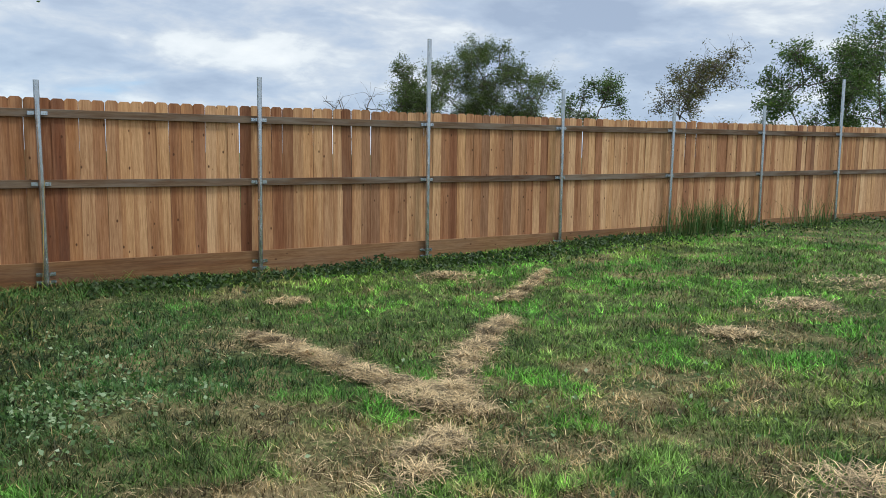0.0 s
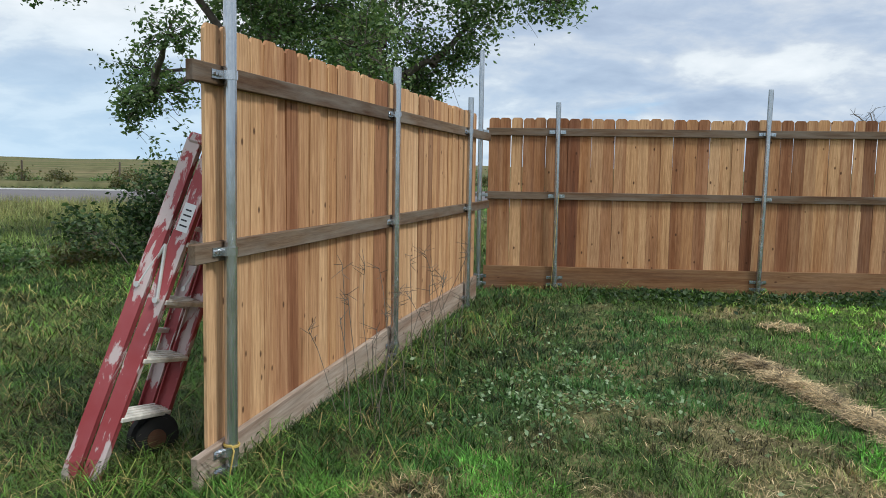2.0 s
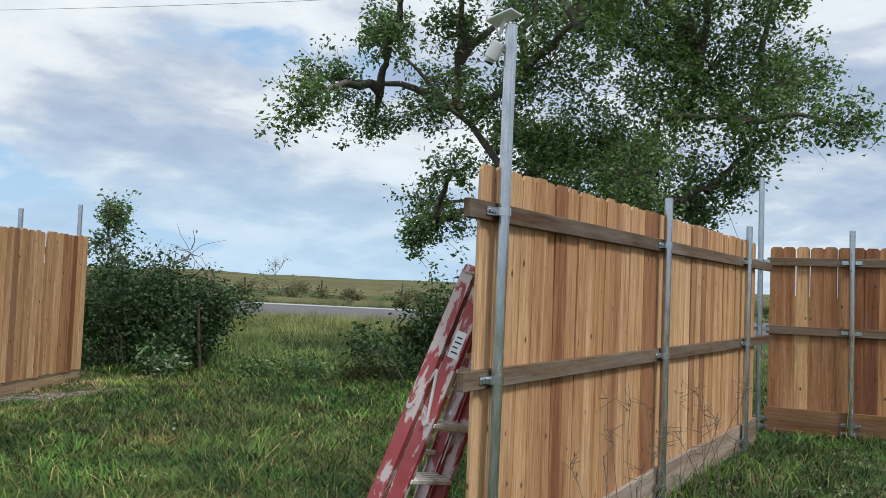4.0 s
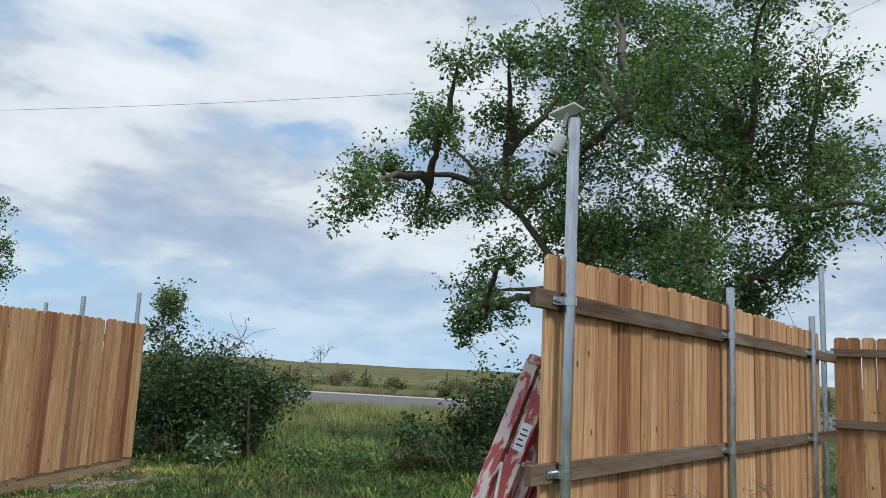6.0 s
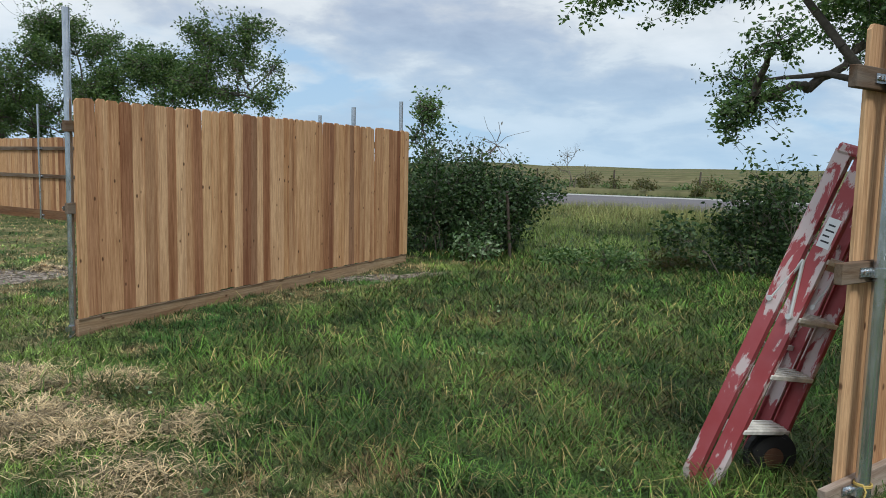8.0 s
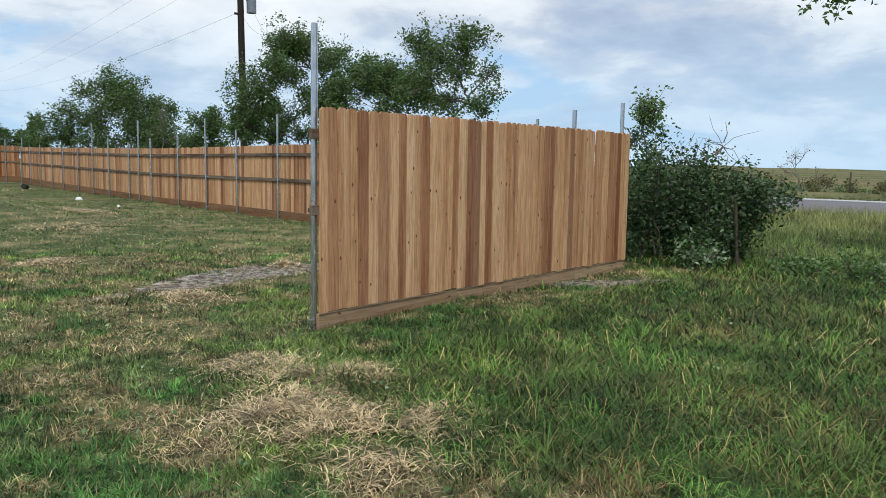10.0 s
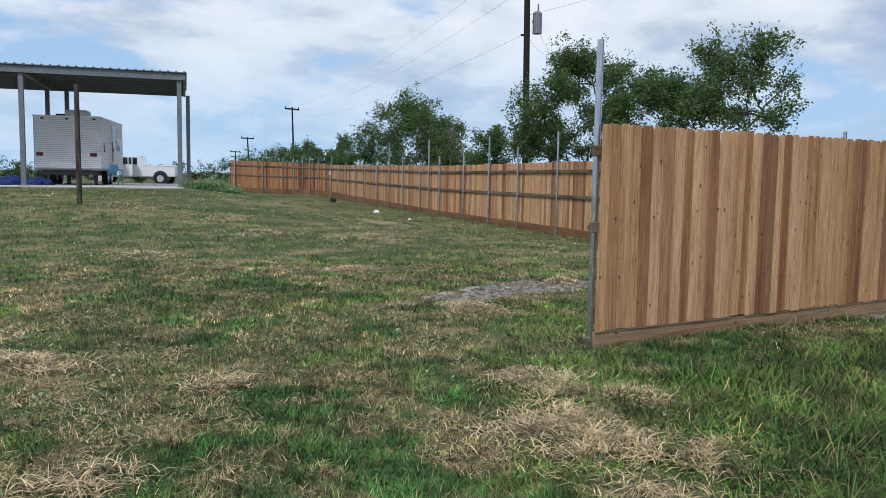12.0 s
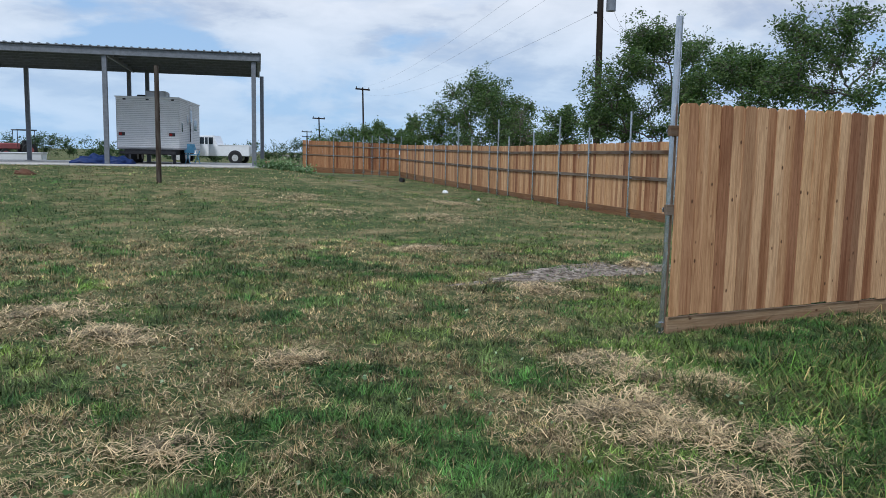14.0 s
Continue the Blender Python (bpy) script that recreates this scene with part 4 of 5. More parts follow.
# cord round the post's foot
cu = bpy.data.curves.new("cord", "CURVE")
cu.dimensions, cu.bevel_depth = "3D", 0.004
sp = cu.splines.new("POLY")
cr = [(0.036 * math.cos(a), 0.036 * math.sin(a), 0.16 + 0.006 * a / 6.28) for a in np.linspace(0, 12.5, 30)] + [(0.05, 0.01, 0.15), (0.06, 0.0, 0.1), (0.055, -0.01, 0.04), (0.065, -0.02, 0.0)]
sp.points.add(len(cr) - 1)
for p, c3 in zip(sp.points, cr):
    p.co = (*c3, 1)
cu.materials.append(m_rope)
cord = new("cord", cu)
cord.matrix_world = pose(q_post[0], q_post[1], 0.0)
tagged(cord, "yellow cord knotted round the galvanised post's foot", "cord")
# thin string from the first street post
bm = tube(bmesh.new(), (0, 0, 0), (-0.07, 0.1, 1.2), 0.0025, n=5)
string = mesh_ob("string", bm, m_rope)
string.matrix_world = pose(P1[0] + 0.12, P1[1] - 0.1, 0.0)
tagged(string, "thin tan string stretched along the fence post", "string")

for x, y, h, tilt in ((-11.9, -4.62, 1.1, 3), (-12.0, -5.6, 1.0, -3)):
    bm = tube(bmesh.new(), (0, 0, -0.2), (0, 0, h), 0.028, 0.024, n=8)
    ob = mesh_ob("old_fence_post", bm, m_oldpost)
    ob.matrix_world = pose(x, y, 0, tilt, tilt, 0)
    tagged(ob, "old dark wooden fence post grown over by vines", "fence post")
for i in range(16):
    p = RC + np.array([-0.985, 0.17]) * 14 + RD * (-44 + i * 5.2)
    ob = mesh_ob("old_fence_post", tube(bmesh.new(), (0, 0, -0.2), (0, 0, 1.25), 0.06, 0.05, n=7), m_oldpost)
    ob.matrix_world = pose(float(p[0]), float(p[1]), 0.1, rng.normal(0, 2), rng.normal(0, 2), 0)
    tagged(ob, "weathered wooden field fence post beside the road", "fence post", "field fence posts")

# ---- utility poles and wires ----


def wire(name, a, b, sag, label, r=0.0045):
    cu2 = bpy.data.curves.new(name, "CURVE")
    cu2.dimensions, cu2.bevel_depth = "3D", r
    s2 = cu2.splines.new("POLY")
    n = 24
    s2.points.add(n - 1)
    for i in range(n):
        k2 = i / (n - 1)
        s2.points[i].co = (*(Vector(a).lerp(Vector(b), k2) - Vector((0, 0, 4 * sag * k2 * (1 - k2)))), 1)
    cu2.materials.append(m_wire)
    return tagged(new(name, cu2), label, "wire")


PX, PY = -20.72, -28.64
pole = thing("utility_pole", pose(PX, PY, -0.1), "dark creosoted utility pole with a grey transformer", "utility pole")
part("pole", tube(bmesh.new(), (0, 0, 0), (0.25, 0.1, 11.3), 0.16, 0.12, 14), m_polewood, pole)
bm = bmesh.new()
tube(bm, (0, 0, 0), (0, 0, 0.85), 0.2, n=18)
tube(bm, (0, 0, 0.85), (0, 0, 0.93), 0.2, 0.12, 18)
tran = part("transformer", bm, m_transformer, pole, "grey steel transformer can", pose(-0.2, 0.3, 7.75))
part("bushing", tube(bmesh.new(), (0, 0.05, 0.9), (0, 0.05, 1.25), 0.045, 0.03, 8), m_transformer, tran)
part("mount", new_box((0.0, -0.24, 0.5), (0.1, -0.1, 0.6)), m_darkmetal, tran)
part("insulator", tube(bmesh.new(), (0.15, 0, 7.7), (0.38, -0.08, 7.7), 0.05, n=8), m_darkmetal, pole)
wire("wire", (PX + 0.2, PY + 0.3, 8.4), (-15.0, 24.0, 9.6), 0.9, "thin dark service wire across the entrance")
wire("wire", (PX + 0.3, PY - 0.1, 7.6), (-52.4, -144.6, 12.8), 1.5, "thin dark wire running to the far pole")
wire("wire", (PX + 0.2, PY, 9.6), (-52.4, -144.6, 13.5), 1.5, "thin dark wire running to the far pole")
wire("wire", (PX + 0.2, PY, 11.0), (-51.0, -145.0, 13.9), 1.5, "thin dark wire running to the far pole")
wire("wire", (PX + 0.1, PY + 0.1, 7.5), (PX - 0.2, PY + 2.0, 6.9), 0.5, "slack dark cable loop at the pole")
wire("wire", (PX - 0.2, PY + 0.4, 7.8), (PX - 0.4, PY + 2.2, 7.0), 0.7, "slack dark cable loop at the pole")
for x, y, h, w in ((-52.4, -144.6, 14.0, 3.4), (-56.6, -186.8, 10.1, 3.6), (-73.7, -256.7, 8.7, 4.0), (-86.0, -300.0, 8.0, 4.0), (-99.0, -335.0, 7.6, 4.0)):
    t = thing("utility_pole", pose(x, y, 0), "distant dark utility pole with a crossarm", "utility pole", "distant poles")
    part("pole", tube(bmesh.new(), (0, 0, -0.2), (0.4, 0, h), 0.2, 0.15, 8), m_polewood, t)
    arm = part("crossarm", new_box((-w / 2, -0.1, h - 0.5), (w / 2, 0.1, h - 0.22)), m_polewood, t, "", pose(0.4, 0, 0, 0, 0, 20))
    for k2 in (-0.45, 0.45):
        part("insulator", tube(bmesh.new(), (k2 * w, 0, h - 0.22), (k2 * w, 0, h + 0.1), 0.08, n=6), m_darkmetal, arm)

# ---- carport, camper, truck and what stands on the slab ----
CX, CY, SZ = -7.18, -33.88, 0.9
port = thing("carport", pose(CX, CY, SZ, 0, 0, -12.7), "tall grey steel carport with a ribbed flat roof", "carport")
for x, y in ((0, 0), (5.73, 0), (12.2, 0), (-0.35, -6.7), (5.82, -6.7), (5.0, -6.7), (10.3, -6.7)):
    bm = new_box((-0.09, -0.09, -0.25), (0.09, 0.09, 4.3), 0.01)
    part("column", bm, m_carsteel, port, "", pose(x, y, 0))
    part("base_plate", new_box((-0.17, -0.17, 0.0), (0.17, 0.17, 0.02)), m_carsteel, port, "", pose(x, y, 0))
part("fascia", new_box((-0.25, -0.03, 4.28), (14.5, 0.05, 4.56), 0.008), m_carsteel, port, "", pose(0, 0.12, 0))
part("fascia", new_box((-0.25, -0.05, 4.28), (14.5, 0.03, 4.52), 0.008), m_carsteel, port, "", pose(0, -6.95, 0))
for x in (-0.25, 5.6, 11.4):
    part("rafter", new_box((x, -6.9, 4.26), (x + 0.1, 0.08, 4.5), 0.006), m_carsteel, port)
for i in range(6):
    part("purlin", new_box((-0.2, -6.2 + i * 1.15, 4.38), (14.4, -6.12 + i * 1.15, 4.51)), m_carsteel, port)
bm = new_box((-0.3, -7.05, 4.57), (14.5, 0.25, 4.6))
for i in range(48):
    x = -0.25 + i * 0.305
    box(bm, (x, -7.05, 4.6), (x + 0.08, 0.27, 4.635))
part("roof", bm, m_roofsteel, port, "ribbed galvanised roof sheet")
# the roof rises to the back and to the far end
for ob in port.children:
    for vt in ob.data.vertices:
        at = ob.matrix_local @ vt.co
        if at.z > 4:
            back, along = -at.y / 7.0, at.x / 11.5
            vt.co.z += (1 - back) * (0.1 * along - 0.1) + back * (0.2 + 0.35 * along)
slab = mesh_ob("slab", new_box((-0.5, -9.5, -0.35), (16, 0.45, 0.0), 0.02), m_concrete)
slab.matrix_world = pose(CX, CY, SZ, 0, 0, -12.7)
tagged(slab, "pale concrete slab under the carport", "slab", kind="structure")

TA = math.degrees(math.atan2(0.435, -0.9))
camper = thing("camper_trailer", pose(-2.1, -37.6, SZ, 0, 0, TA + 8.3), "old white travel trailer parked on the slab under the carport", "trailer")
W, LN, ZB, ZT = 2.6, 5.6, 0.62, 2.86
# local x: across the back wall, local y: towards the viewer; the body runs to -y
bm = new_box((0, -LN + 0, ZB), (W, 0, ZT), 0.05)
part("body", bm, m_camper_gap, camper)
for i in range(27):
    z = ZB + 0.09 + i * 0.08
    part("siding_rib", new_box((0.04, -LN + 0.05, z), (W + 0.012, 0.014, z + 0.066), 0.01), m_camper, camper)
part("roof_edge", new_box((-0.03, -LN, ZT - 0.03), (W + 0.03, 0.03, ZT + 0.02), 0.01), m_white, camper)
part("air_conditioner", new_box((1.05, -1.6, ZT), (1.95, -0.75, ZT + 0.32), 0.06), m_camper, camper)
part("roof_vent", new_box((0.7, -1.2, ZT), (1.1, -0.8, ZT + 0.14), 0.03), m_darkmetal, camper)
for x in (0.1, W - 0.42):
    lamp = part("tail_lamp", new_box((x, 0.012, 1.2), (x + 0.26, 0.04, 1.34), 0.01), m_darkmetal, camper)
    part("lens", new_box((x + 0.03, 0.04, 1.22), (x + 0.14, 0.05, 1.32)), m_redlamp, lamp)
for x in (0.3, 1.25, 2.3):
    part("marker_light", new_box((x, 0.014, ZT - 0.14), (x + 0.12, 0.03, ZT - 0.08)), m_darkmetal, camper)
for y0, y1, z0, z1 in ((-0.85, -0.45, 1.35, 1.85), (-2.2, -1.9, 1.7, 2.2), (-4.6, -3.7, 1.5, 2.1)):
    w = part("window", new_box((W + 0.0, y0, z0), (W + 0.03, y1, z1), 0.01), m_white, camper)
    part("pane", new_box((W + 0.03, y0 + 0.05, z0 + 0.05), (W + 0.036, y1 - 0.05, z1 - 0.05)), m_glass, w)
d = part("door", new_box((W + 0.0, -3.3, ZB + 0.05), (W + 0.035, -2.6, ZT - 0.2), 0.015), m_white, camper)
part("pane", new_box((W + 0.035, -3.15, 1.9), (W + 0.04, -2.75, 2.5)), m_glass, d)
part("handle", new_box((W + 0.035, -2.72, 1.5), (W + 0.07, -2.66, 1.62)), m_darkmetal, d)
part("grab_rail", tube(bmesh.new(), (W + 0.07, -2.45, 1.0), (W + 0.07, -2.45, 1.9), 0.02, n=8), m_darkmetal, camper)
part("bumper", new_box((0.15, 0.0, 0.42), (W - 0.15, 0.12, 0.54), 0.01), m_darkmetal, camper)
part("chassis", new_box((0.3, -LN, 0.4), (W - 0.3, -0.05, ZB), 0.01), m_darkmetal, camper)
for x in (0.12, W - 0.34):
    for y in (-2.3, -3.2):
        wh = part("wheel", tube(bmesh.new(), (x, y, 0.34), (x + 0.22, y, 0.34), 0.34, n=20), m_black, camper)
        part("rim", tube(bmesh.new(), (x - 0.01, y, 0.34), (x + 0.23, y, 0.34), 0.18, n=14), m_white, wh)
for x in (0.25, W - 0.35):
    part("jack", new_box((x, -0.5, -0.01), (x + 0.12, -0.38, 0.42)), m_darkmetal, camper)

MIRROR = Matrix.Diagonal((1, -1, 1, 1))


def turned_about(t):
    """Mirrors a thing built with y towards the viewer, so that it runs the other way."""
    for ob in t.children_recursive:
        ob.data.transform(MIRROR)
        ob.data.flip_normals()
        ob.matrix_basis = MIRROR @ ob.matrix_basis @ MIRROR


turned_about(camper)


def truck():
    t = thing("pickup_truck", pose(-8.75, -56.5, float(ground_z(-8.75, -56.5)), 0, 0, TA), "white pickup truck with its doors open behind the camper", "pickup truck")
    # local x runs towards the tailgate, y towards the viewer
    def prof(pts, y0, y1, mt, name, bevel=0.03):
        bm = bmesh.new()
        a = [bm.verts.new((x, y0, z)) for x, z in pts]
        b = [bm.verts.new((x, y1, z)) for x, z in pts]
        bm.faces.new(a[::-1]), bm.faces.new(b)
        for i in range(len(pts)):
            j = (i + 1) % len(pts)
            bm.faces.new((a[i], a[j], b[j], b[i]))
        bmesh.ops.recalc_face_normals(bm, faces=bm.faces)
        bmesh.ops.bevel(bm, geom=list(bm.edges), offset=bevel, segments=2, affect="EDGES")
        return part(name, bm, mt, t)

    prof(((-2.2, 0.45), (-2.2, 1.15), (-0.9, 1.22), (1.1, 1.22), (3.3, 1.2), (3.3, 0.5)), -0.95, 0.95, m_white, "body")
    prof(((-0.95, 1.2), (-0.35, 1.82), (0.9, 1.85), (1.15, 1.2)), -0.85, 0.85, m_white, "cab")
    for x0, x1 in ((-0.35, 0.25), (0.32, 0.85)):
        part("side_window", new_box((x0, 0.84, 1.28), (x1, 0.88, 1.72), 0.01), m_glass, t)
    for x in (-0.2, 0.55):
        dr = part("door", new_box((0, 0, 0.55), (0.06, 0.85, 1.78), 0.03), m_white, t, "open truck door", pose(x, 0.93, 0, 0, 0, -15))
        part("window", new_box((-0.006, 0.1, 1.2), (0.066, 0.75, 1.7)), m_glass, dr)
    part("bed_rail", new_box((1.2, 0.9, 1.19), (3.28, 0.97, 1.25), 0.01), m_white, t)
    part("tailgate", new_box((3.29, -0.85, 0.62), (3.34, 0.85, 1.22), 0.01), m_white, t)
    for x in (-1.45, 2.35):
        for y in (-0.98, 0.76):
            part("wheel_arch", tube(bmesh.new(), (x, y + 0.0, 0.42), (x, y + 0.222, 0.42), 0.47, n=22), m_darkmetal, t)
            wh = part("wheel", tube(bmesh.new(), (x, y, 0.38), (x, y + 0.24, 0.38), 0.38, n=22), m_black, t)
            part("rim", tube(bmesh.new(), (x, y - 0.01, 0.38), (x, y + 0.25, 0.38), 0.22, n=16), m_alu, wh)
    turned_about(t)


truck()


def heap(name, x, y, z, rx, ry, h, mt, label, cat, seed):
    """A crumpled sheet or heap."""
    r2 = np.random.default_rng(seed)
    bm = bmesh.new()
    bmesh.ops.create_icosphere(bm, subdivisions=4, radius=1)
    for v in bm.verts:
        n = noise.noise(v.co * 2.3 + Vector((seed, 0, 0))) + 0.5 * noise.noise(v.co * 5 + Vector((0, seed, 0)))
        k2 = 1 + 0.28 * n
        v.co = Vector((v.co.x * rx * k2, v.co.y * ry * k2, max(-0.02, v.co.z * h * (1 + 0.7 * n))))
    ob = mesh_ob(name, bm, mt)
    smooth(ob)
    ob.matrix_world = pose(x, y, z, 0, 0, r2.uniform(0, 180))
    return tagged(ob, label, cat)


heap("tarp", -1.25, -36.6, SZ, 0.95, 0.55, 0.3, m_tarp, "crumpled dark blue tarpaulin on the slab", "tarp", 3)
heap("tarp", -2.1, -36.5, SZ, 0.6, 0.45, 0.26, m_tarp, "crumpled dark blue tarpaulin beside the camper", "tarp", 4)
ch = thing("folding_chair", pose(-5.35, -38.4, SZ, 0, 0, 20), "light blue folding chair standing beside the truck", "chair")
part("seat", new_box((-0.25, -0.25, 0.4), (0.25, 0.25, 0.44), 0.01), m_lightblue, ch)
part("backrest", new_box((-0.25, -0.28, 0.5), (0.25, -0.24, 0.9), 0.01), m_lightblue, ch)
for x in (-0.24, 0.24):
    part("leg", tube(bmesh.new(), (x, -0.25, 0), (x, 0.25, 0.6), 0.018, n=6), m_lightblue, ch)
    part("leg", tube(bmesh.new(), (x, 0.25, 0), (x, -0.27, 0.9), 0.018, n=6), m_lightblue, ch)

tr = thing("tractor", pose(3.4, -79.9, float(ground_z(3.4, -79.9)), 0, 0, 200), "small red tractor with a dark canopy beyond the slab", "tractor")
part("hood", new_box((-1.6, -0.35, 0.7), (0.1, 0.35, 1.25), 0.08), m_tractor, tr)
part("seat", new_box((0.4, -0.25, 0.95), (0.9, 0.25, 1.5), 0.05), m_black, tr)
part("canopy", new_box((-0.3, -0.75, 2.35), (1.4, 0.75, 2.45), 0.04), m_darkmetal, tr)
for x in (-0.2, 1.2):
    for y in (-0.6, 0.6):
        part("canopy_post", tube(bmesh.new(), (x, y, 0.9), (x, y, 2.36), 0.03, n=8), m_darkmetal, tr)
for x, r, y in ((0.75, 0.62, 0.5), (-1.2, 0.38, 0.42)):
    for s in (-1, 1):
        wh = part("wheel", tube(bmesh.new(), (x, s * y, r), (x, s * (y + 0.3), r), r, n=20), m_black, tr)
        part("rim", tube(bmesh.new(), (x, s * (y - 0.01), r), (x, s * (y + 0.31), r), r * 0.5, n=12), m_tractor, wh)
ft = thing("flatbed_trailer", pose(-14.6, -62.0, float(ground_z(-14.6, -62.0)), 0, 0, 15), "small wooden-decked flatbed trailer beyond the slab", "trailer")
part("deck", new_box((-1.8, -0.9, 0.55), (1.4, 0.9, 0.66), 0.01), m_kick, ft)
part("drawbar", new_box((-3.0, -0.06, 0.45), (-1.7, 0.06, 0.55)), m_darkmetal, ft)
for s in (-1, 1):
    wh = part("wheel", tube(bmesh.new(), (0.2, s * 0.95, 0.33), (0.2, s * 1.15, 0.33), 0.33, n=18), m_black, ft)
    part("rim", tube(bmesh.new(), (0.2, s * 0.94, 0.33), (0.2, s * 1.16, 0.33), 0.17, n=12), m_white, wh)
part("load", new_box((-1.5, -0.7, 0.67), (0.3, 0.6, 0.85), 0.04), m_kick, ft, "pile of loose boards")
wh = thing("spare_wheel", pose(-14.3, -55.0, float(ground_z(-14.3, -55.0)) + 0.34, 0, 90, 60), "loose black trailer wheel with a white rim by the fence", "wheel")
part("tyre", tube(bmesh.new(), (0, 0, -0.1), (0, 0, 0.1), 0.34, n=20), m_black, wh)
part("rim", tube(bmesh.new(), (0, 0, -0.11), (0, 0, 0.11), 0.2, n=14), m_white, wh)
bx = thing("white_crate", pose(2.4, -47.5, SZ - 0.1, 0, 0, -13), "low white plastic crate at the edge of the slab", "crate")
part("crate_body", new_box((-1.6, -0.5, 0.0), (0.8, 0.5, 0.4), 0.03), m_camplastic, bx)
part("crate_lid", new_box((-1.64, -0.54, 0.4), (0.84, 0.54, 0.45), 0.015), m_camplastic, bx)

bm = tube(bmesh.new(), (0, 0, -0.4), (0.01, 0.0, 3.35), 0.075, 0.065, 14)
lone = mesh_ob("wooden_post", bm, m_oldpost)
lone.matrix_world = pose(-2.46, -24.94, float(ground_z(-2.46, -24.94)))
tagged(lone, "tall weathered round wooden post standing alone on the lawn", "post")
bk = thing("bucket", pose(-17.4, -42.3, float(ground_z(-17.4, -42.3)) + 0.12, 0, 82, 40), "black plastic bucket lying on its side in the grass", "bucket")
part("bucket_wall", tube(bmesh.new(), (0, 0, -0.15), (0, 0, 0.15), 0.11, 0.135, 16), m_black, bk)
heap("plastic_bag", -14.3, -30.3, float(ground_z(-14.3, -30.3)), 0.14, 0.1, 0.1, m_camplastic, "crumpled white plastic bag on the grass", "bag", 7)
heap("paper_scrap", -13.2, -25.3, float(ground_z(-13.2, -25.3)), 0.08, 0.06, 0.05, m_camplastic, "white scrap of litter on the grass", "litter", 8)
heap("clod", 1.1, -27.75, float(ground_z(1.1, -27.75)), 0.3, 0.2, 0.13, m_rust, "rusty brown lump of scrap on the lawn", "scrap", 9)

# ---- grass, straw and weeds ----


def vnoise(x, y, scale, seed):
    """Smooth value noise from 0 to 1."""
    tab = np.random.default_rng(seed).uniform(0, 1, (257, 257))
    u, v2 = (x / scale) % 256, (y / scale) % 256
    i, j = u.astype(int), v2.astype(int)
    fu, fv = u - i, v2 - j
    fu, fv = fu * fu * (3 - 2 * fu), fv * fv * (3 - 2 * fv)
    return (tab[i, j] * (1 - fu) + tab[i + 1, j] * fu) * (1 - fv) + (tab[i, j + 1] * (1 - fu) + tab[i + 1, j + 1] * fu) * fv


# windrows and heaps of cut straw: (x, y, radius), and lines of them
HEAPS = [(-6.0, 7.37, 0.3), (-2.25, 6.6, 0.2), (-2.15, 8.4, 0.35), (-1.9, 9.9, 0.5), (-0.6, 3.8, 0.3), (-6.3, 5.1, 0.16), (-3.44, -5.1, 0.34), (-3.33, -4.54, 0.34), (-3.65, -4.41, 0.32), (-2.67, -4.0, 0.36), (-2.98, -3.67, 0.34), (-3.28, -3.37, 0.3), (-2.6, -3.1, 0.28), (-3.0, -4.2, 0.3), (-1.32, -6.1, 0.2), (-0.3, -4.6, 0.22), (0.2, -8.4, 0.5), (-0.2, -7.3, 0.35), (-3.9, -24, 1.0), (-5.35, -17.7, 0.8), (-7.5, -16.5, 0.7), (-4.7, -8.1, 0.35), (-7.1, -9.35, 0.22), (-5.0, -12.0, 0.35), (-8.4, -9.1, 0.4), (-5.6, -21, 0.8), (-2.5, -15, 0.6), (-9.5, -20, 0.7)]
ROWS_OF = [((-5.25, 3.85), (-4.4, 3.75), 0.08), ((-4.4, 3.75), (-3.4, 3.62), 0.09), ((-3.4, 3.62), (-2.7, 3.45), 0.13), ((-4.1, 5.9), (-3.65, 4.9), 0.07), ((-3.65, 4.9), (-3.0, 3.65), 0.1), ((-2.5, 3.1), (-2.3, 2.4), 0.1), ((-4.6, 6.6), (-5.3, 8.5), 0.06)]
SPOTS = list(HEAPS)
for (x0, y0), (x1, y1), r in ROWS_OF:
    n = max(2, int(math.hypot(x1 - x0, y1 - y0) / 0.12))
    SPOTS += [(x0 + (x1 - x0) * i / n + rng.normal(0, 0.03), y0 + (y1 - y0) * i / n + rng.normal(0, 0.03), r * rng.uniform(0.8, 1.2)) for i in range(n + 1)]


def hay(x, y):
    h = np.zeros_like(x)
    for sx, sy, r in SPOTS:
        h = np.maximum(h, np.exp(-((x - sx) ** 2 + (y - sy) ** 2) / (r * r) * 1.1))
    return h * (0.55 + 0.9 * vnoise(x, y, 0.22, 5))


def side_of(x, y, p, d):
    """Signed distance of points to the right of the line through p along d."""
    return (x - p[0]) * d[1] - (y - p[1]) * d[0]


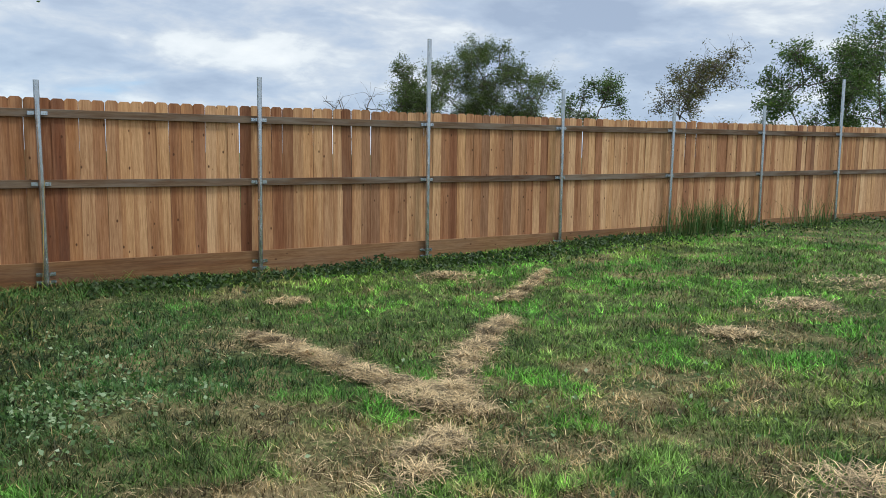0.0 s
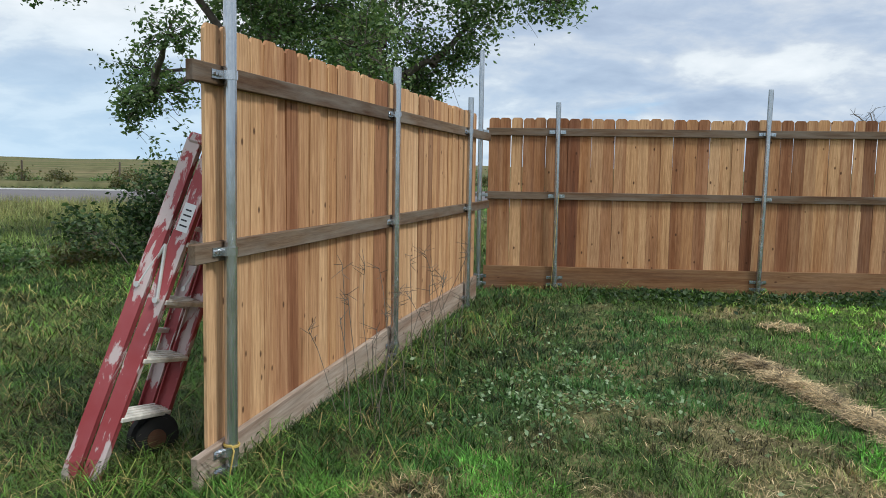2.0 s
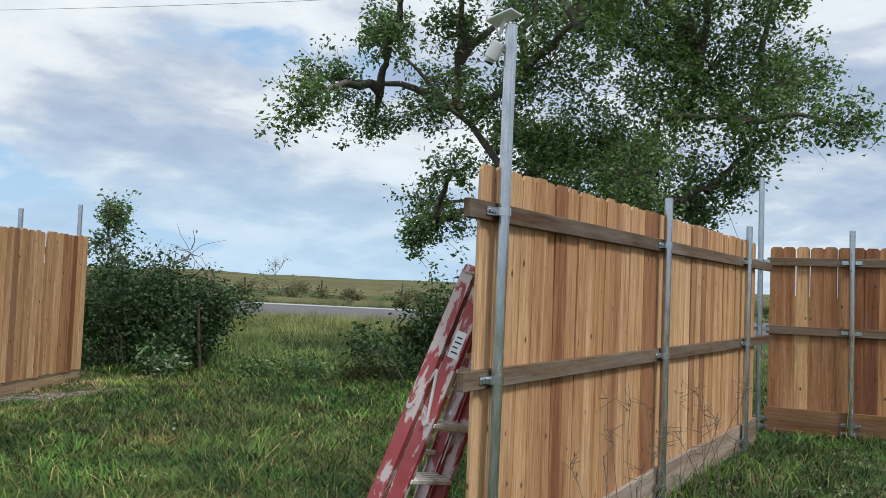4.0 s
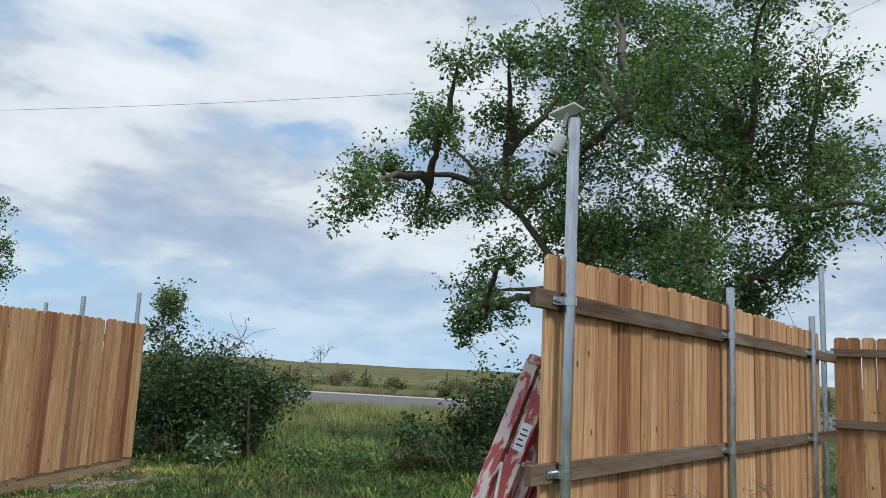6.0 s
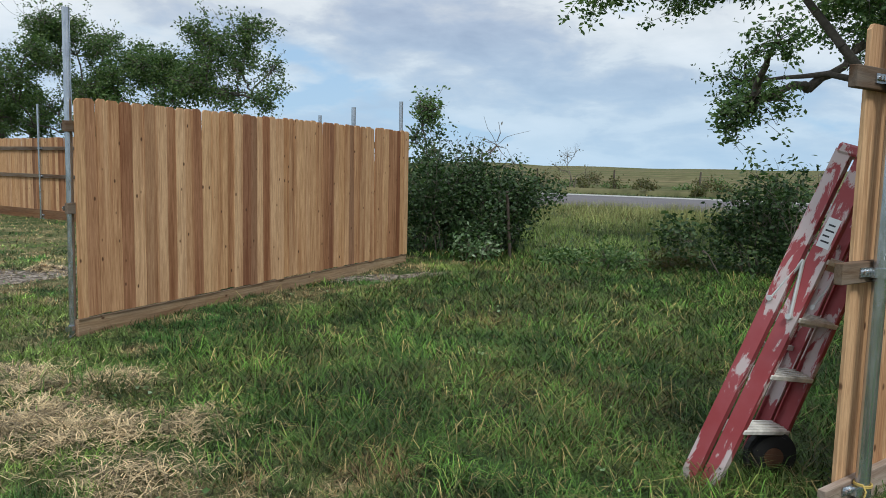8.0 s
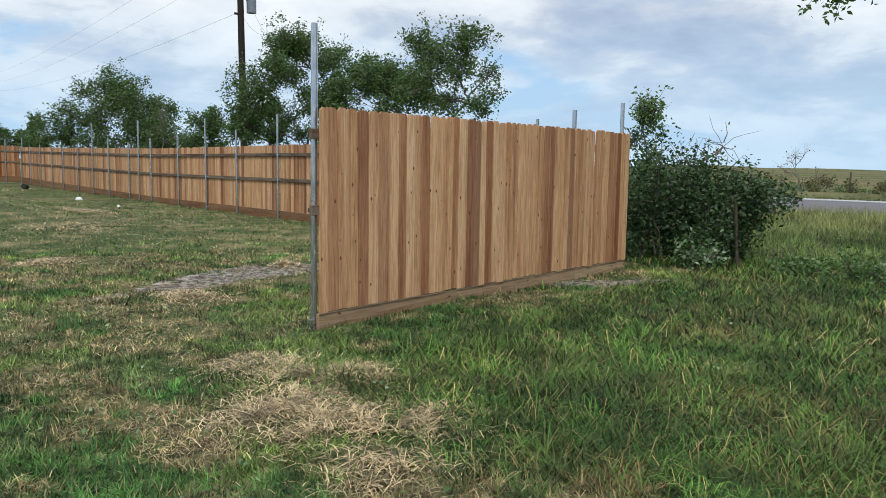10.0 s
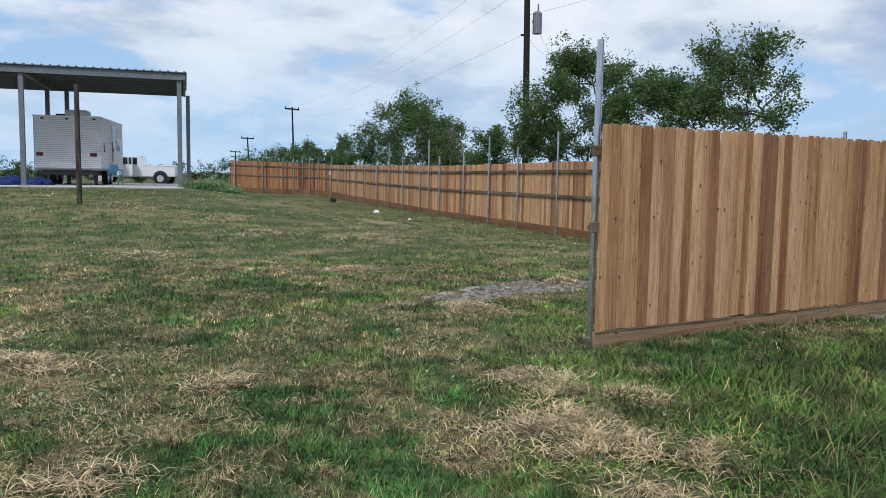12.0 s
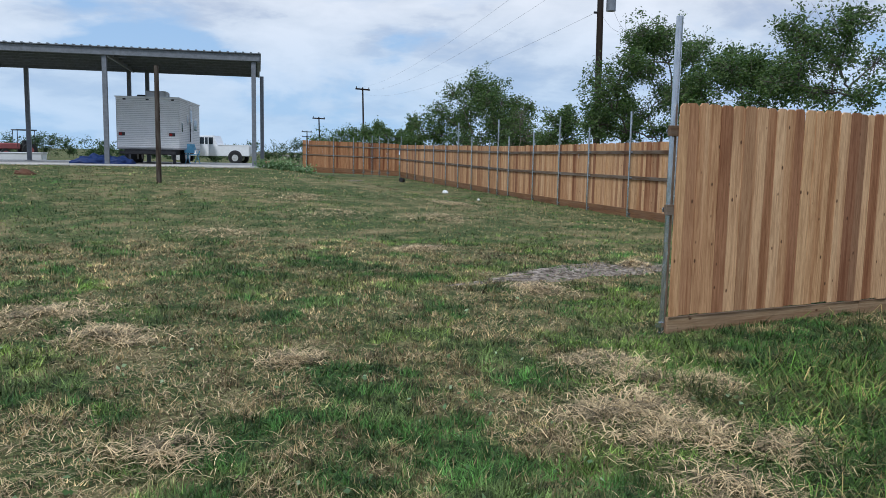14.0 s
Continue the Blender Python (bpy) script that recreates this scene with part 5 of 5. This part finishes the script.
def unmown(x, y):
    """1 where the grass grows long: in the entrance gap, outside the fences and along their feet."""
    # above 0 on the yard side of the ladder's wing
    q = (x - Q1[0]) * QN[0] + (y - Q1[1]) * QN[1]
    r = y - RN[1]
    gap = step(-q, -0.1, 0.25) * step(r, 0.7, 1.6) * step(-x, 2.6, 3.6)
    gap2 = step(-x, 2.2, 4.2) * step(-q, 0.0, 0.8) * step(r, 0.6, 1.4)
    front = side_of(x, y, P1, PD)             # above 0 on the yard side
    out1 = step(-front, -0.05, 0.3) * step(y, 2.4, 2.9)
    out2 = step(-x - 11.0 - 0.21 * (-y - 5.95), 0.0, 0.3) * step(-y, 5.0, 5.9)
    foot_p = (1 - step(np.abs(front - 0.2), 0.2, 0.75)) * 0.4 * (y > 2.9)
    foot_q = (1 - step(np.abs(q - 0.2), 0.15, 1.1)) * 0.5 * (x < -3.3) * (x > -9.6)
    foot_s = (1 - step(np.abs(x + 11.2 + 0.21 * (-y - 5.95)), 0.3, 0.7)) * 0.5 * (y < -6)
    foot_r = (1 - step(np.abs(y + 5.8), 0.15, 0.5)) * 0.1 * (x < -4.6) * (x > -10.6)
    far = step(-x, 11.0, 12.0) * step(y, -6, -5.5) * step(-y, -3, -2)
    return np.clip(np.maximum.reduce([gap, gap2 * 0.9, out1, out2, foot_p, foot_q, foot_s, foot_r, far]), 0, 1)


def dryness(x, y):
    n = 0.5 * vnoise(x, y, 0.55, 11) + 0.3 * vnoise(x, y, 1.7, 12) + 0.35 * vnoise(x, y, 0.2, 13) - 0.08
    lean = 0.045 * step(-y, 2.5, 6) - 0.115 * step(y, 0.0, 1.5) - 0.03 * step(y, 0.0, 1.5) * step(-x, 1.5, 3.5)
    for sx, sy, r, a in ((-1.95, 3.9, 0.7, 0.17), (-2.9, 2.75, 0.55, 0.17), (-1.0, 2.9, 0.6, 0.05), (-1.0, -5.6, 1.0, 0.08), (0.3, -6.0, 1.0, 0.07)):
        lean = lean + a * np.exp(-((x - sx) ** 2 + (y - sy) ** 2) / (r * r))
    return n + lean


def in_mud(x, y):
    a = ((x + 6.2) * 0.985 + (y + 9.15) * 0.17) / 1.75, (-(x + 6.2) * 0.17 + (y + 9.15) * 0.985) / 0.4
    b = ((x + 9.2) * 0.82 - (y + 5.25) * 0.57) / 1.1, ((x + 9.2) * 0.57 + (y + 5.25) * 0.82) / 0.28
    return np.minimum(a[0] ** 2 + a[1] ** 2, b[0] ** 2 + b[1] ** 2)


def scatter(n, r_near, r_far, power, r2):
    """Points on the ground round the walk, thinner with distance."""
    cx, cy = 0.1, -0.3
    yaw = np.radians(r2.uniform(2, 193, n))
    u = r2.uniform(0, 1, n)
    k2 = 2 - power
    r = (r_near**k2 + u * (r_far**k2 - r_near**k2)) ** (1 / k2) if abs(k2) > 1e-3 else r_near * (r_far / r_near) ** u
    return cx - np.sin(yaw) * r, cy + np.cos(yaw) * r, r


def blades(x, y, h, w, lean, tint, r2, flat=0.0, lift=0.0):
    """Bent three-sided blades as one set of arrays."""
    n = len(x)
    a = r2.uniform(0, 2 * math.pi, n)
    la = a + r2.normal(0, 0.5, n)
    z = ground_z(x, y) + lift - 0.004
    base = np.column_stack([x, y, z])
    side = np.column_stack([-np.sin(a), np.cos(a), np.zeros(n)]) * (w / 2)[:, None]
    out = np.column_stack([np.cos(la), np.sin(la), np.zeros(n)])
    mid = base + out * (h * lean * 0.38)[:, None] + np.column_stack([np.zeros((n, 2)), h * (1 - flat) * 0.6])
    tip = base + out * (h * lean)[:, None] + np.column_stack([np.zeros((n, 2)), h * (1 - flat) * np.clip(1.05 - 0.45 * lean, 0.1, 1)])
    vv = np.stack([base - side, base + side, mid + side * 0.75, mid - side * 0.75, tip], 1).reshape(-1, 3)
    k5 = np.arange(n) * 5
    q = np.stack([k5, k5 + 1, k5 + 2, k5 + 3], 1)
    t = np.stack([k5 + 3, k5 + 2, k5 + 4], 1)
    return vv, q, t, np.repeat(tint, 5, 0)


def short_blades(x, y, h, w, lean, tint, r2):
    """Mown blades: one slim leaning triangle each."""
    n = len(x)
    a = r2.uniform(0, 2 * math.pi, n)
    la = a + r2.normal(0, 0.6, n)
    base = np.column_stack([x, y, ground_z(x, y) - 0.004])
    side = np.column_stack([-np.sin(a), np.cos(a), np.zeros(n)]) * (w / 2)[:, None]
    tip = base + np.column_stack([np.cos(la) * h * lean, np.sin(la) * h * lean, h * np.clip(1.1 - 0.4 * lean, 0.25, 1)])
    vv = np.stack([base - side, base + side, tip], 1).reshape(-1, 3)
    k3 = np.arange(n) * 3
    return vv, np.stack([k3, k3 + 1, k3 + 2], 1), np.repeat(tint, 3, 0)


GREEN, LUSH, OLIVE, TAN, PALE, LIME, SHADE_GREEN = (np.array(c) for c in ((0.1, 0.2, 0.042), (0.07, 0.18, 0.038), (0.155, 0.19, 0.065), (0.35, 0.26, 0.13), (0.6, 0.46, 0.26), (0.24, 0.31, 0.06), (0.036, 0.092, 0.028)))


def lawn(name, n, r_near, r_far, power, seed, label):
    r2 = np.random.default_rng(seed)
    x, y, r = scatter(n, r_near, r_far, power, r2)
    x, y = x + r2.normal(0, 0.02, n), y + r2.normal(0, 0.02, n)
    d, hy, lg, md = dryness(x, y), hay(x, y), unmown(x, y), in_mud(x, y)
    tuft = vnoise(x, y, 0.12, 21)
    keep = (r2.uniform(0, 1, n) > 0.85 * (md < 1)) & (r2.uniform(0, 1, n) > 0.75 * np.clip(hy, 0, 1)) & (r2.uniform(0, 1, n) > 0.45 * np.clip((d - 0.5) * 5, 0, 1) * (1 - lg))
    x, y, r, d, hy, lg, tuft = (v[keep] for v in (x, y, r, d, hy, lg, tuft))
    n = len(x)
    wide = 1 + r / 6.0
    h = (0.018 + 0.05 * tuft ** 1.5 + 0.026 * r2.uniform(0, 1, n)) * (1 - lg) + lg * (0.04 + 0.06 * tuft + 0.04 * r2.uniform(0, 1, n))
    h *= np.clip(1.15 - 0.5 * np.clip(d - 0.45, 0, 1) * (1 - lg) * 3, 0.5, 1.2)
    w = (0.0033 + 0.0029 * r2.uniform(0, 1, n)) * wide * (1 + 0.3 * lg)
    lean = r2.uniform(0.2, 1.5, n) + 0.5 * lg
    dry = np.clip((d - 0.44 - 0.3 * lg) * 8.5 + r2.normal(0, 0.3, n), 0, 1)[:, None]
    g = vnoise(x, y, 0.8, 31)[:, None]
    fresh = step(y, -1.5, 1.5)[:, None]
    col = (GREEN * (1 - g) + LUSH * g) * (0.8 + fresh * np.array([0.9, 1.08, 0.3]))
    col = col * (1 - 0.55 * (g < 0.42)) + OLIVE * 0.55 * (g < 0.42)
    lime = (step(vnoise(x, y, 1.3, 33) + 0.5 * vnoise(x, y, 0.3, 34), 0.72, 1.05) * 0.45 * (1 - lg))[:, None]
    col = col * (1 - lime) + LIME * lime
    col = col * (1 - dry) + (TAN * (0.7 + 0.5 * r2.uniform(0, 1, (n, 1)))) * dry
    stray = r2.uniform(0, 1, (n, 1)) < 0.03
    wide_tone = 1 + step(r, 7, 12) * (vnoise(x, y, 1.0, 84) + 0.7 * vnoise(x, y, 0.45, 85) - 0.8)
    col = col * wide_tone[:, None]
    # the yard corner's shade beside the wing is put into the blade colour
    fence_shade = (step(-x, 2.6, 4.6) * step(y, -0.6, 0.6) * (1 - step(y, 3.2, 6.0)))[:, None]
    col = col * (1 - 0.85 * fence_shade) + SHADE_GREEN * 0.85 * fence_shade
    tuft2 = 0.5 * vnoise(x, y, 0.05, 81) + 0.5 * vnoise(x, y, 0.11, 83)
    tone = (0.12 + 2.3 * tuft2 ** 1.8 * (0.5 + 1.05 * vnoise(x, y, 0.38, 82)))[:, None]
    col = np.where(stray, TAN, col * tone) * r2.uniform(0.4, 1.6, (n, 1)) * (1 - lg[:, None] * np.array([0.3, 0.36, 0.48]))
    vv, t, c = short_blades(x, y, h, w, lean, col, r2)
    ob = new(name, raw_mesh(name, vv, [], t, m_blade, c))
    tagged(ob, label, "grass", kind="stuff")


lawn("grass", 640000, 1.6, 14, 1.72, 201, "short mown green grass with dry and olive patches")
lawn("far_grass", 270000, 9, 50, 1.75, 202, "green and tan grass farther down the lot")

# taller meadow grass between the entrance gap and the road
r2 = np.random.default_rng(304)
n = 34000
x, y = -12.0 - 17.5 * r2.uniform(0, 1, n) ** 0.8, r2.uniform(-9, 6, n)
ht = 0.12 + 0.26 * vnoise(x, y, 1.1, 53)
tan = (0.25 + 0.55 * step(-x, 14, 24))[:, None] * r2.uniform(0.4, 1.2, (n, 1))
col = ((GREEN + np.array([0.04, 0.03, 0.01])) * (1 - tan) + (TAN * 0.75 + np.array([0.0, 0.03, 0])) * tan) * (0.6 + 1.1 * vnoise(x, y, 0.7, 54))[:, None] * r2.uniform(0.6, 1.4, (n, 1))
vv, t, c = short_blades(x, y, ht * r2.uniform(0.6, 1.3, n), np.full(n, 0.014), r2.uniform(0.1, 0.9, n), col, r2)
tagged(new("meadow_grass", raw_mesh("meadow_grass", vv, [], t, m_blade, c)), "rough green and tan meadow grass beside the road", "grass", kind="stuff")

# cut straw lying in rows and heaps
r2 = np.random.default_rng(301)
sx, sy = [], []
for hx, hy2, hr in SPOTS:
    near = math.hypot(hx, hy2)
    n = int(1700 * min(1, hr / 0.3) ** 1.2 * (1 if near < 9 else 0.7))
    sx.append(hx + r2.normal(0, hr * 0.6, n)), sy.append(hy2 + r2.normal(0, hr * 0.6, n))
x, y = np.concatenate(sx), np.concatenate(sy)
keep = r2.uniform(0, 1, len(x)) < 1.9 * vnoise(x, y, 0.14, 44) - 0.25
x, y = x[keep], y[keep]
n = len(x)
far = 1 + np.hypot(x, y) / 6
pile = np.clip(hay(x, y), 0, 1) * 0.06 * r2.uniform(0, 1, n)
tone = r2.uniform(0, 1, (n, 1))
# shaded gaps between strands are put into the colour as dark clumps
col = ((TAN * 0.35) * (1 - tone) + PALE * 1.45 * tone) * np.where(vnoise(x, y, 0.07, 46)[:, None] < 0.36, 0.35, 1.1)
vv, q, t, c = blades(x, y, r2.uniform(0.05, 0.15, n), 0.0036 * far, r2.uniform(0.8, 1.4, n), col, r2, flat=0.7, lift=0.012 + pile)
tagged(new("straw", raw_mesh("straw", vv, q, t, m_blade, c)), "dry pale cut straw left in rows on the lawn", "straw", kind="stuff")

# loose straw strewn thinly over the mown lawn
r2 = np.random.default_rng(302)
x, y, r = scatter(200000, 1.7, 30, 1.75, r2)
dry = dryness(x, y)
keep = (r2.uniform(0, 1, len(x)) < np.clip((dry - 0.4) * 2.6, 0.02, 0.9) * (1 - 0.45 * step(y, -1, 1.5)) * (1.6 * vnoise(x, y, 0.17, 45) + 0.1)) & (unmown(x, y) < 0.35)
x, y, r = x[keep], y[keep], r[keep]
n = len(x)
tone = r2.uniform(0, 1, (n, 1))
col = (TAN * 0.45) * (1 - tone) + PALE * 1.15 * tone
vv, q, t, c = blades(x, y, r2.uniform(0.035, 0.11, n), 0.003 * (1 + r / 6), r2.uniform(0.8, 1.4, n), col, r2, flat=0.75, lift=0.02)
tagged(new("loose_straw", raw_mesh("loose_straw", vv, q, t, m_blade, c)), "loose dry straw strewn over the mown lawn", "straw", kind="stuff")

# longer stems that arch over in the unmown parts
r2 = np.random.default_rng(303)
x, y, r = scatter(170000, 2.2, 14, 1.5, r2)
k2 = unmown(x, y)
keep = r2.uniform(0, 1, len(x)) < k2 * 0.75
x, y, r = x[keep], y[keep], r[keep]
n = len(x)
tone = r2.uniform(0, 1, (n, 1))
col = np.where(tone < 0.62, (LUSH + np.array([0.025, 0.02, 0])) * 1.15, np.where(tone < 0.85, OLIVE, PALE * 0.7)) * r2.uniform(0.75, 1.2, (n, 1))
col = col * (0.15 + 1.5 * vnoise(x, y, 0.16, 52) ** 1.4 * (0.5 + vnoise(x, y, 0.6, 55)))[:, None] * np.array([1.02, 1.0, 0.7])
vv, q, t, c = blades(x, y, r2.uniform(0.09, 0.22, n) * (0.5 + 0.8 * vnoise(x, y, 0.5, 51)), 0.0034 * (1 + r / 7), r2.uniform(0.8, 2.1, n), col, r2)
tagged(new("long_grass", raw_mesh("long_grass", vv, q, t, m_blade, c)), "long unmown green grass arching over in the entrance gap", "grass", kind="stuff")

# tall grass at the foot of the street fence
r2 = np.random.default_rng(305)
s = np.concatenate([r2.normal(9.8, 0.4, 260), r2.normal(10.6, 0.4, 420), r2.normal(13.2, 0.4, 120)])
o = 0.28 + np.abs(r2.normal(0, 0.18, len(s)))
x, y = P1[0] + PD[0] * s + PD[1] * o, P1[1] + PD[1] * s - PD[0] * o
n = len(x)
col = np.where(r2.uniform(0, 1, (n, 1)) < 0.6, LUSH, OLIVE) * r2.uniform(0.6, 1.1, (n, 1))
vv, q, t, c = blades(x, y, r2.uniform(0.2, 0.75, n), np.full(n, 0.01), r2.uniform(0.1, 0.6, n), col, r2)
tagged(new("tall_grass", raw_mesh("tall_grass", vv, q, t, m_blade, c)), "tall green grass clump growing against the fence", "grass", kind="stuff")


def leafy(name, x, y, top, size, seed, label, mat):
    r3 = np.random.default_rng(seed)
    z = ground_z(x, y) + r3.uniform(0.02, 1, len(x)) ** 0.7 * top
    tagged(new(name, raw_leaf(name, r3, np.column_stack([x, y, z]), size, mat)), label, "weeds", kind="stuff")


def raw_leaf(name, r3, c, size, mat):
    return leaves_mesh(name, r3, c, size, mat, hang=-0.1, slim=0.7)


r2 = np.random.default_rng(307)
s = np.concatenate([r2.uniform(0.3, 9.2, 6500), r2.uniform(9.2, 16, 1300)])
o = 0.2 + np.abs(r2.normal(0, 0.36, len(s))) * (0.6 + 0.8 * vnoise(s, s * 0, 0.9, 61))
leafy("weed_border", P1[0] + PD[0] * s + PD[1] * o, P1[1] + PD[1] * s - PD[0] * o, 0.03 + 0.15 * vnoise(s, s * 0, 0.5, 62) ** 1.5, 0.055, 71, "dark leafy ground weeds along the fence foot", m_leaf_vine)
cx = np.concatenate([np.repeat(rng.normal(-4.5, 0.42, 80), 11), np.repeat(rng.normal(-5.6, 0.7, 22), 9)])
cy = np.concatenate([np.repeat(rng.normal(1.9, 0.36, 80), 11), np.repeat(rng.normal(2.6, 0.5, 22), 9)])
leafy("broadleaf_weeds", cx + r2.normal(0, 0.05, len(cx)), cy + r2.normal(0, 0.05, len(cx)), 0.09, 0.034, 72, "patch of pale green broadleaf weeds in the lawn", m_weed)
x, y, r = scatter(5200, 2.0, 14, 1.6, r2)
keep = vnoise(x, y, 0.5, 77) > 0.62
leafy("clover", x[keep], y[keep], 0.06, 0.035, 73, "low clover leaves scattered through the lawn", m_weed)

# seeding grass stalks along the wing
r2 = np.random.default_rng(309)
seg = []
for i in range(26):
    s, o = r2.uniform(0.35, 3.2), r2.uniform(0.15, 0.5)
    p = Vector((Q1[0] + QD[0] * s + QN[0] * o, Q1[1] + QD[1] * s + QN[1] * o, 0.0))
    d = Vector((r2.normal(0, 0.18), r2.normal(0, 0.18), 1)).normalized()
    h = r2.uniform(0.45, 0.95)
    for k3 in range(5):
        d = (d + Vector((r2.normal(0, 0.07), r2.normal(0, 0.07), 0))).normalized()
        e = p + d * h / 5
        seg.append((p, e, 0.0028, 0.0022))
        p = e
    for k3 in range(int(r2.integers(5, 10))):
        f = (d * 0.4 + Vector(r2.normal(0, 1, 3) * (1, 1, 0.5))).normalized()
        seg.append((p - d * 0.03 * (k3 % 3), p - d * 0.03 * (k3 % 3) + f * r2.uniform(0.06, 0.12), 0.0022, 0.0014))
tagged(new("seed_stalks", tubes_mesh("seed_stalks", seg, m_twig, 5)), "dry brown seeding grass stalks along the fence foot", "weeds", kind="stuff")
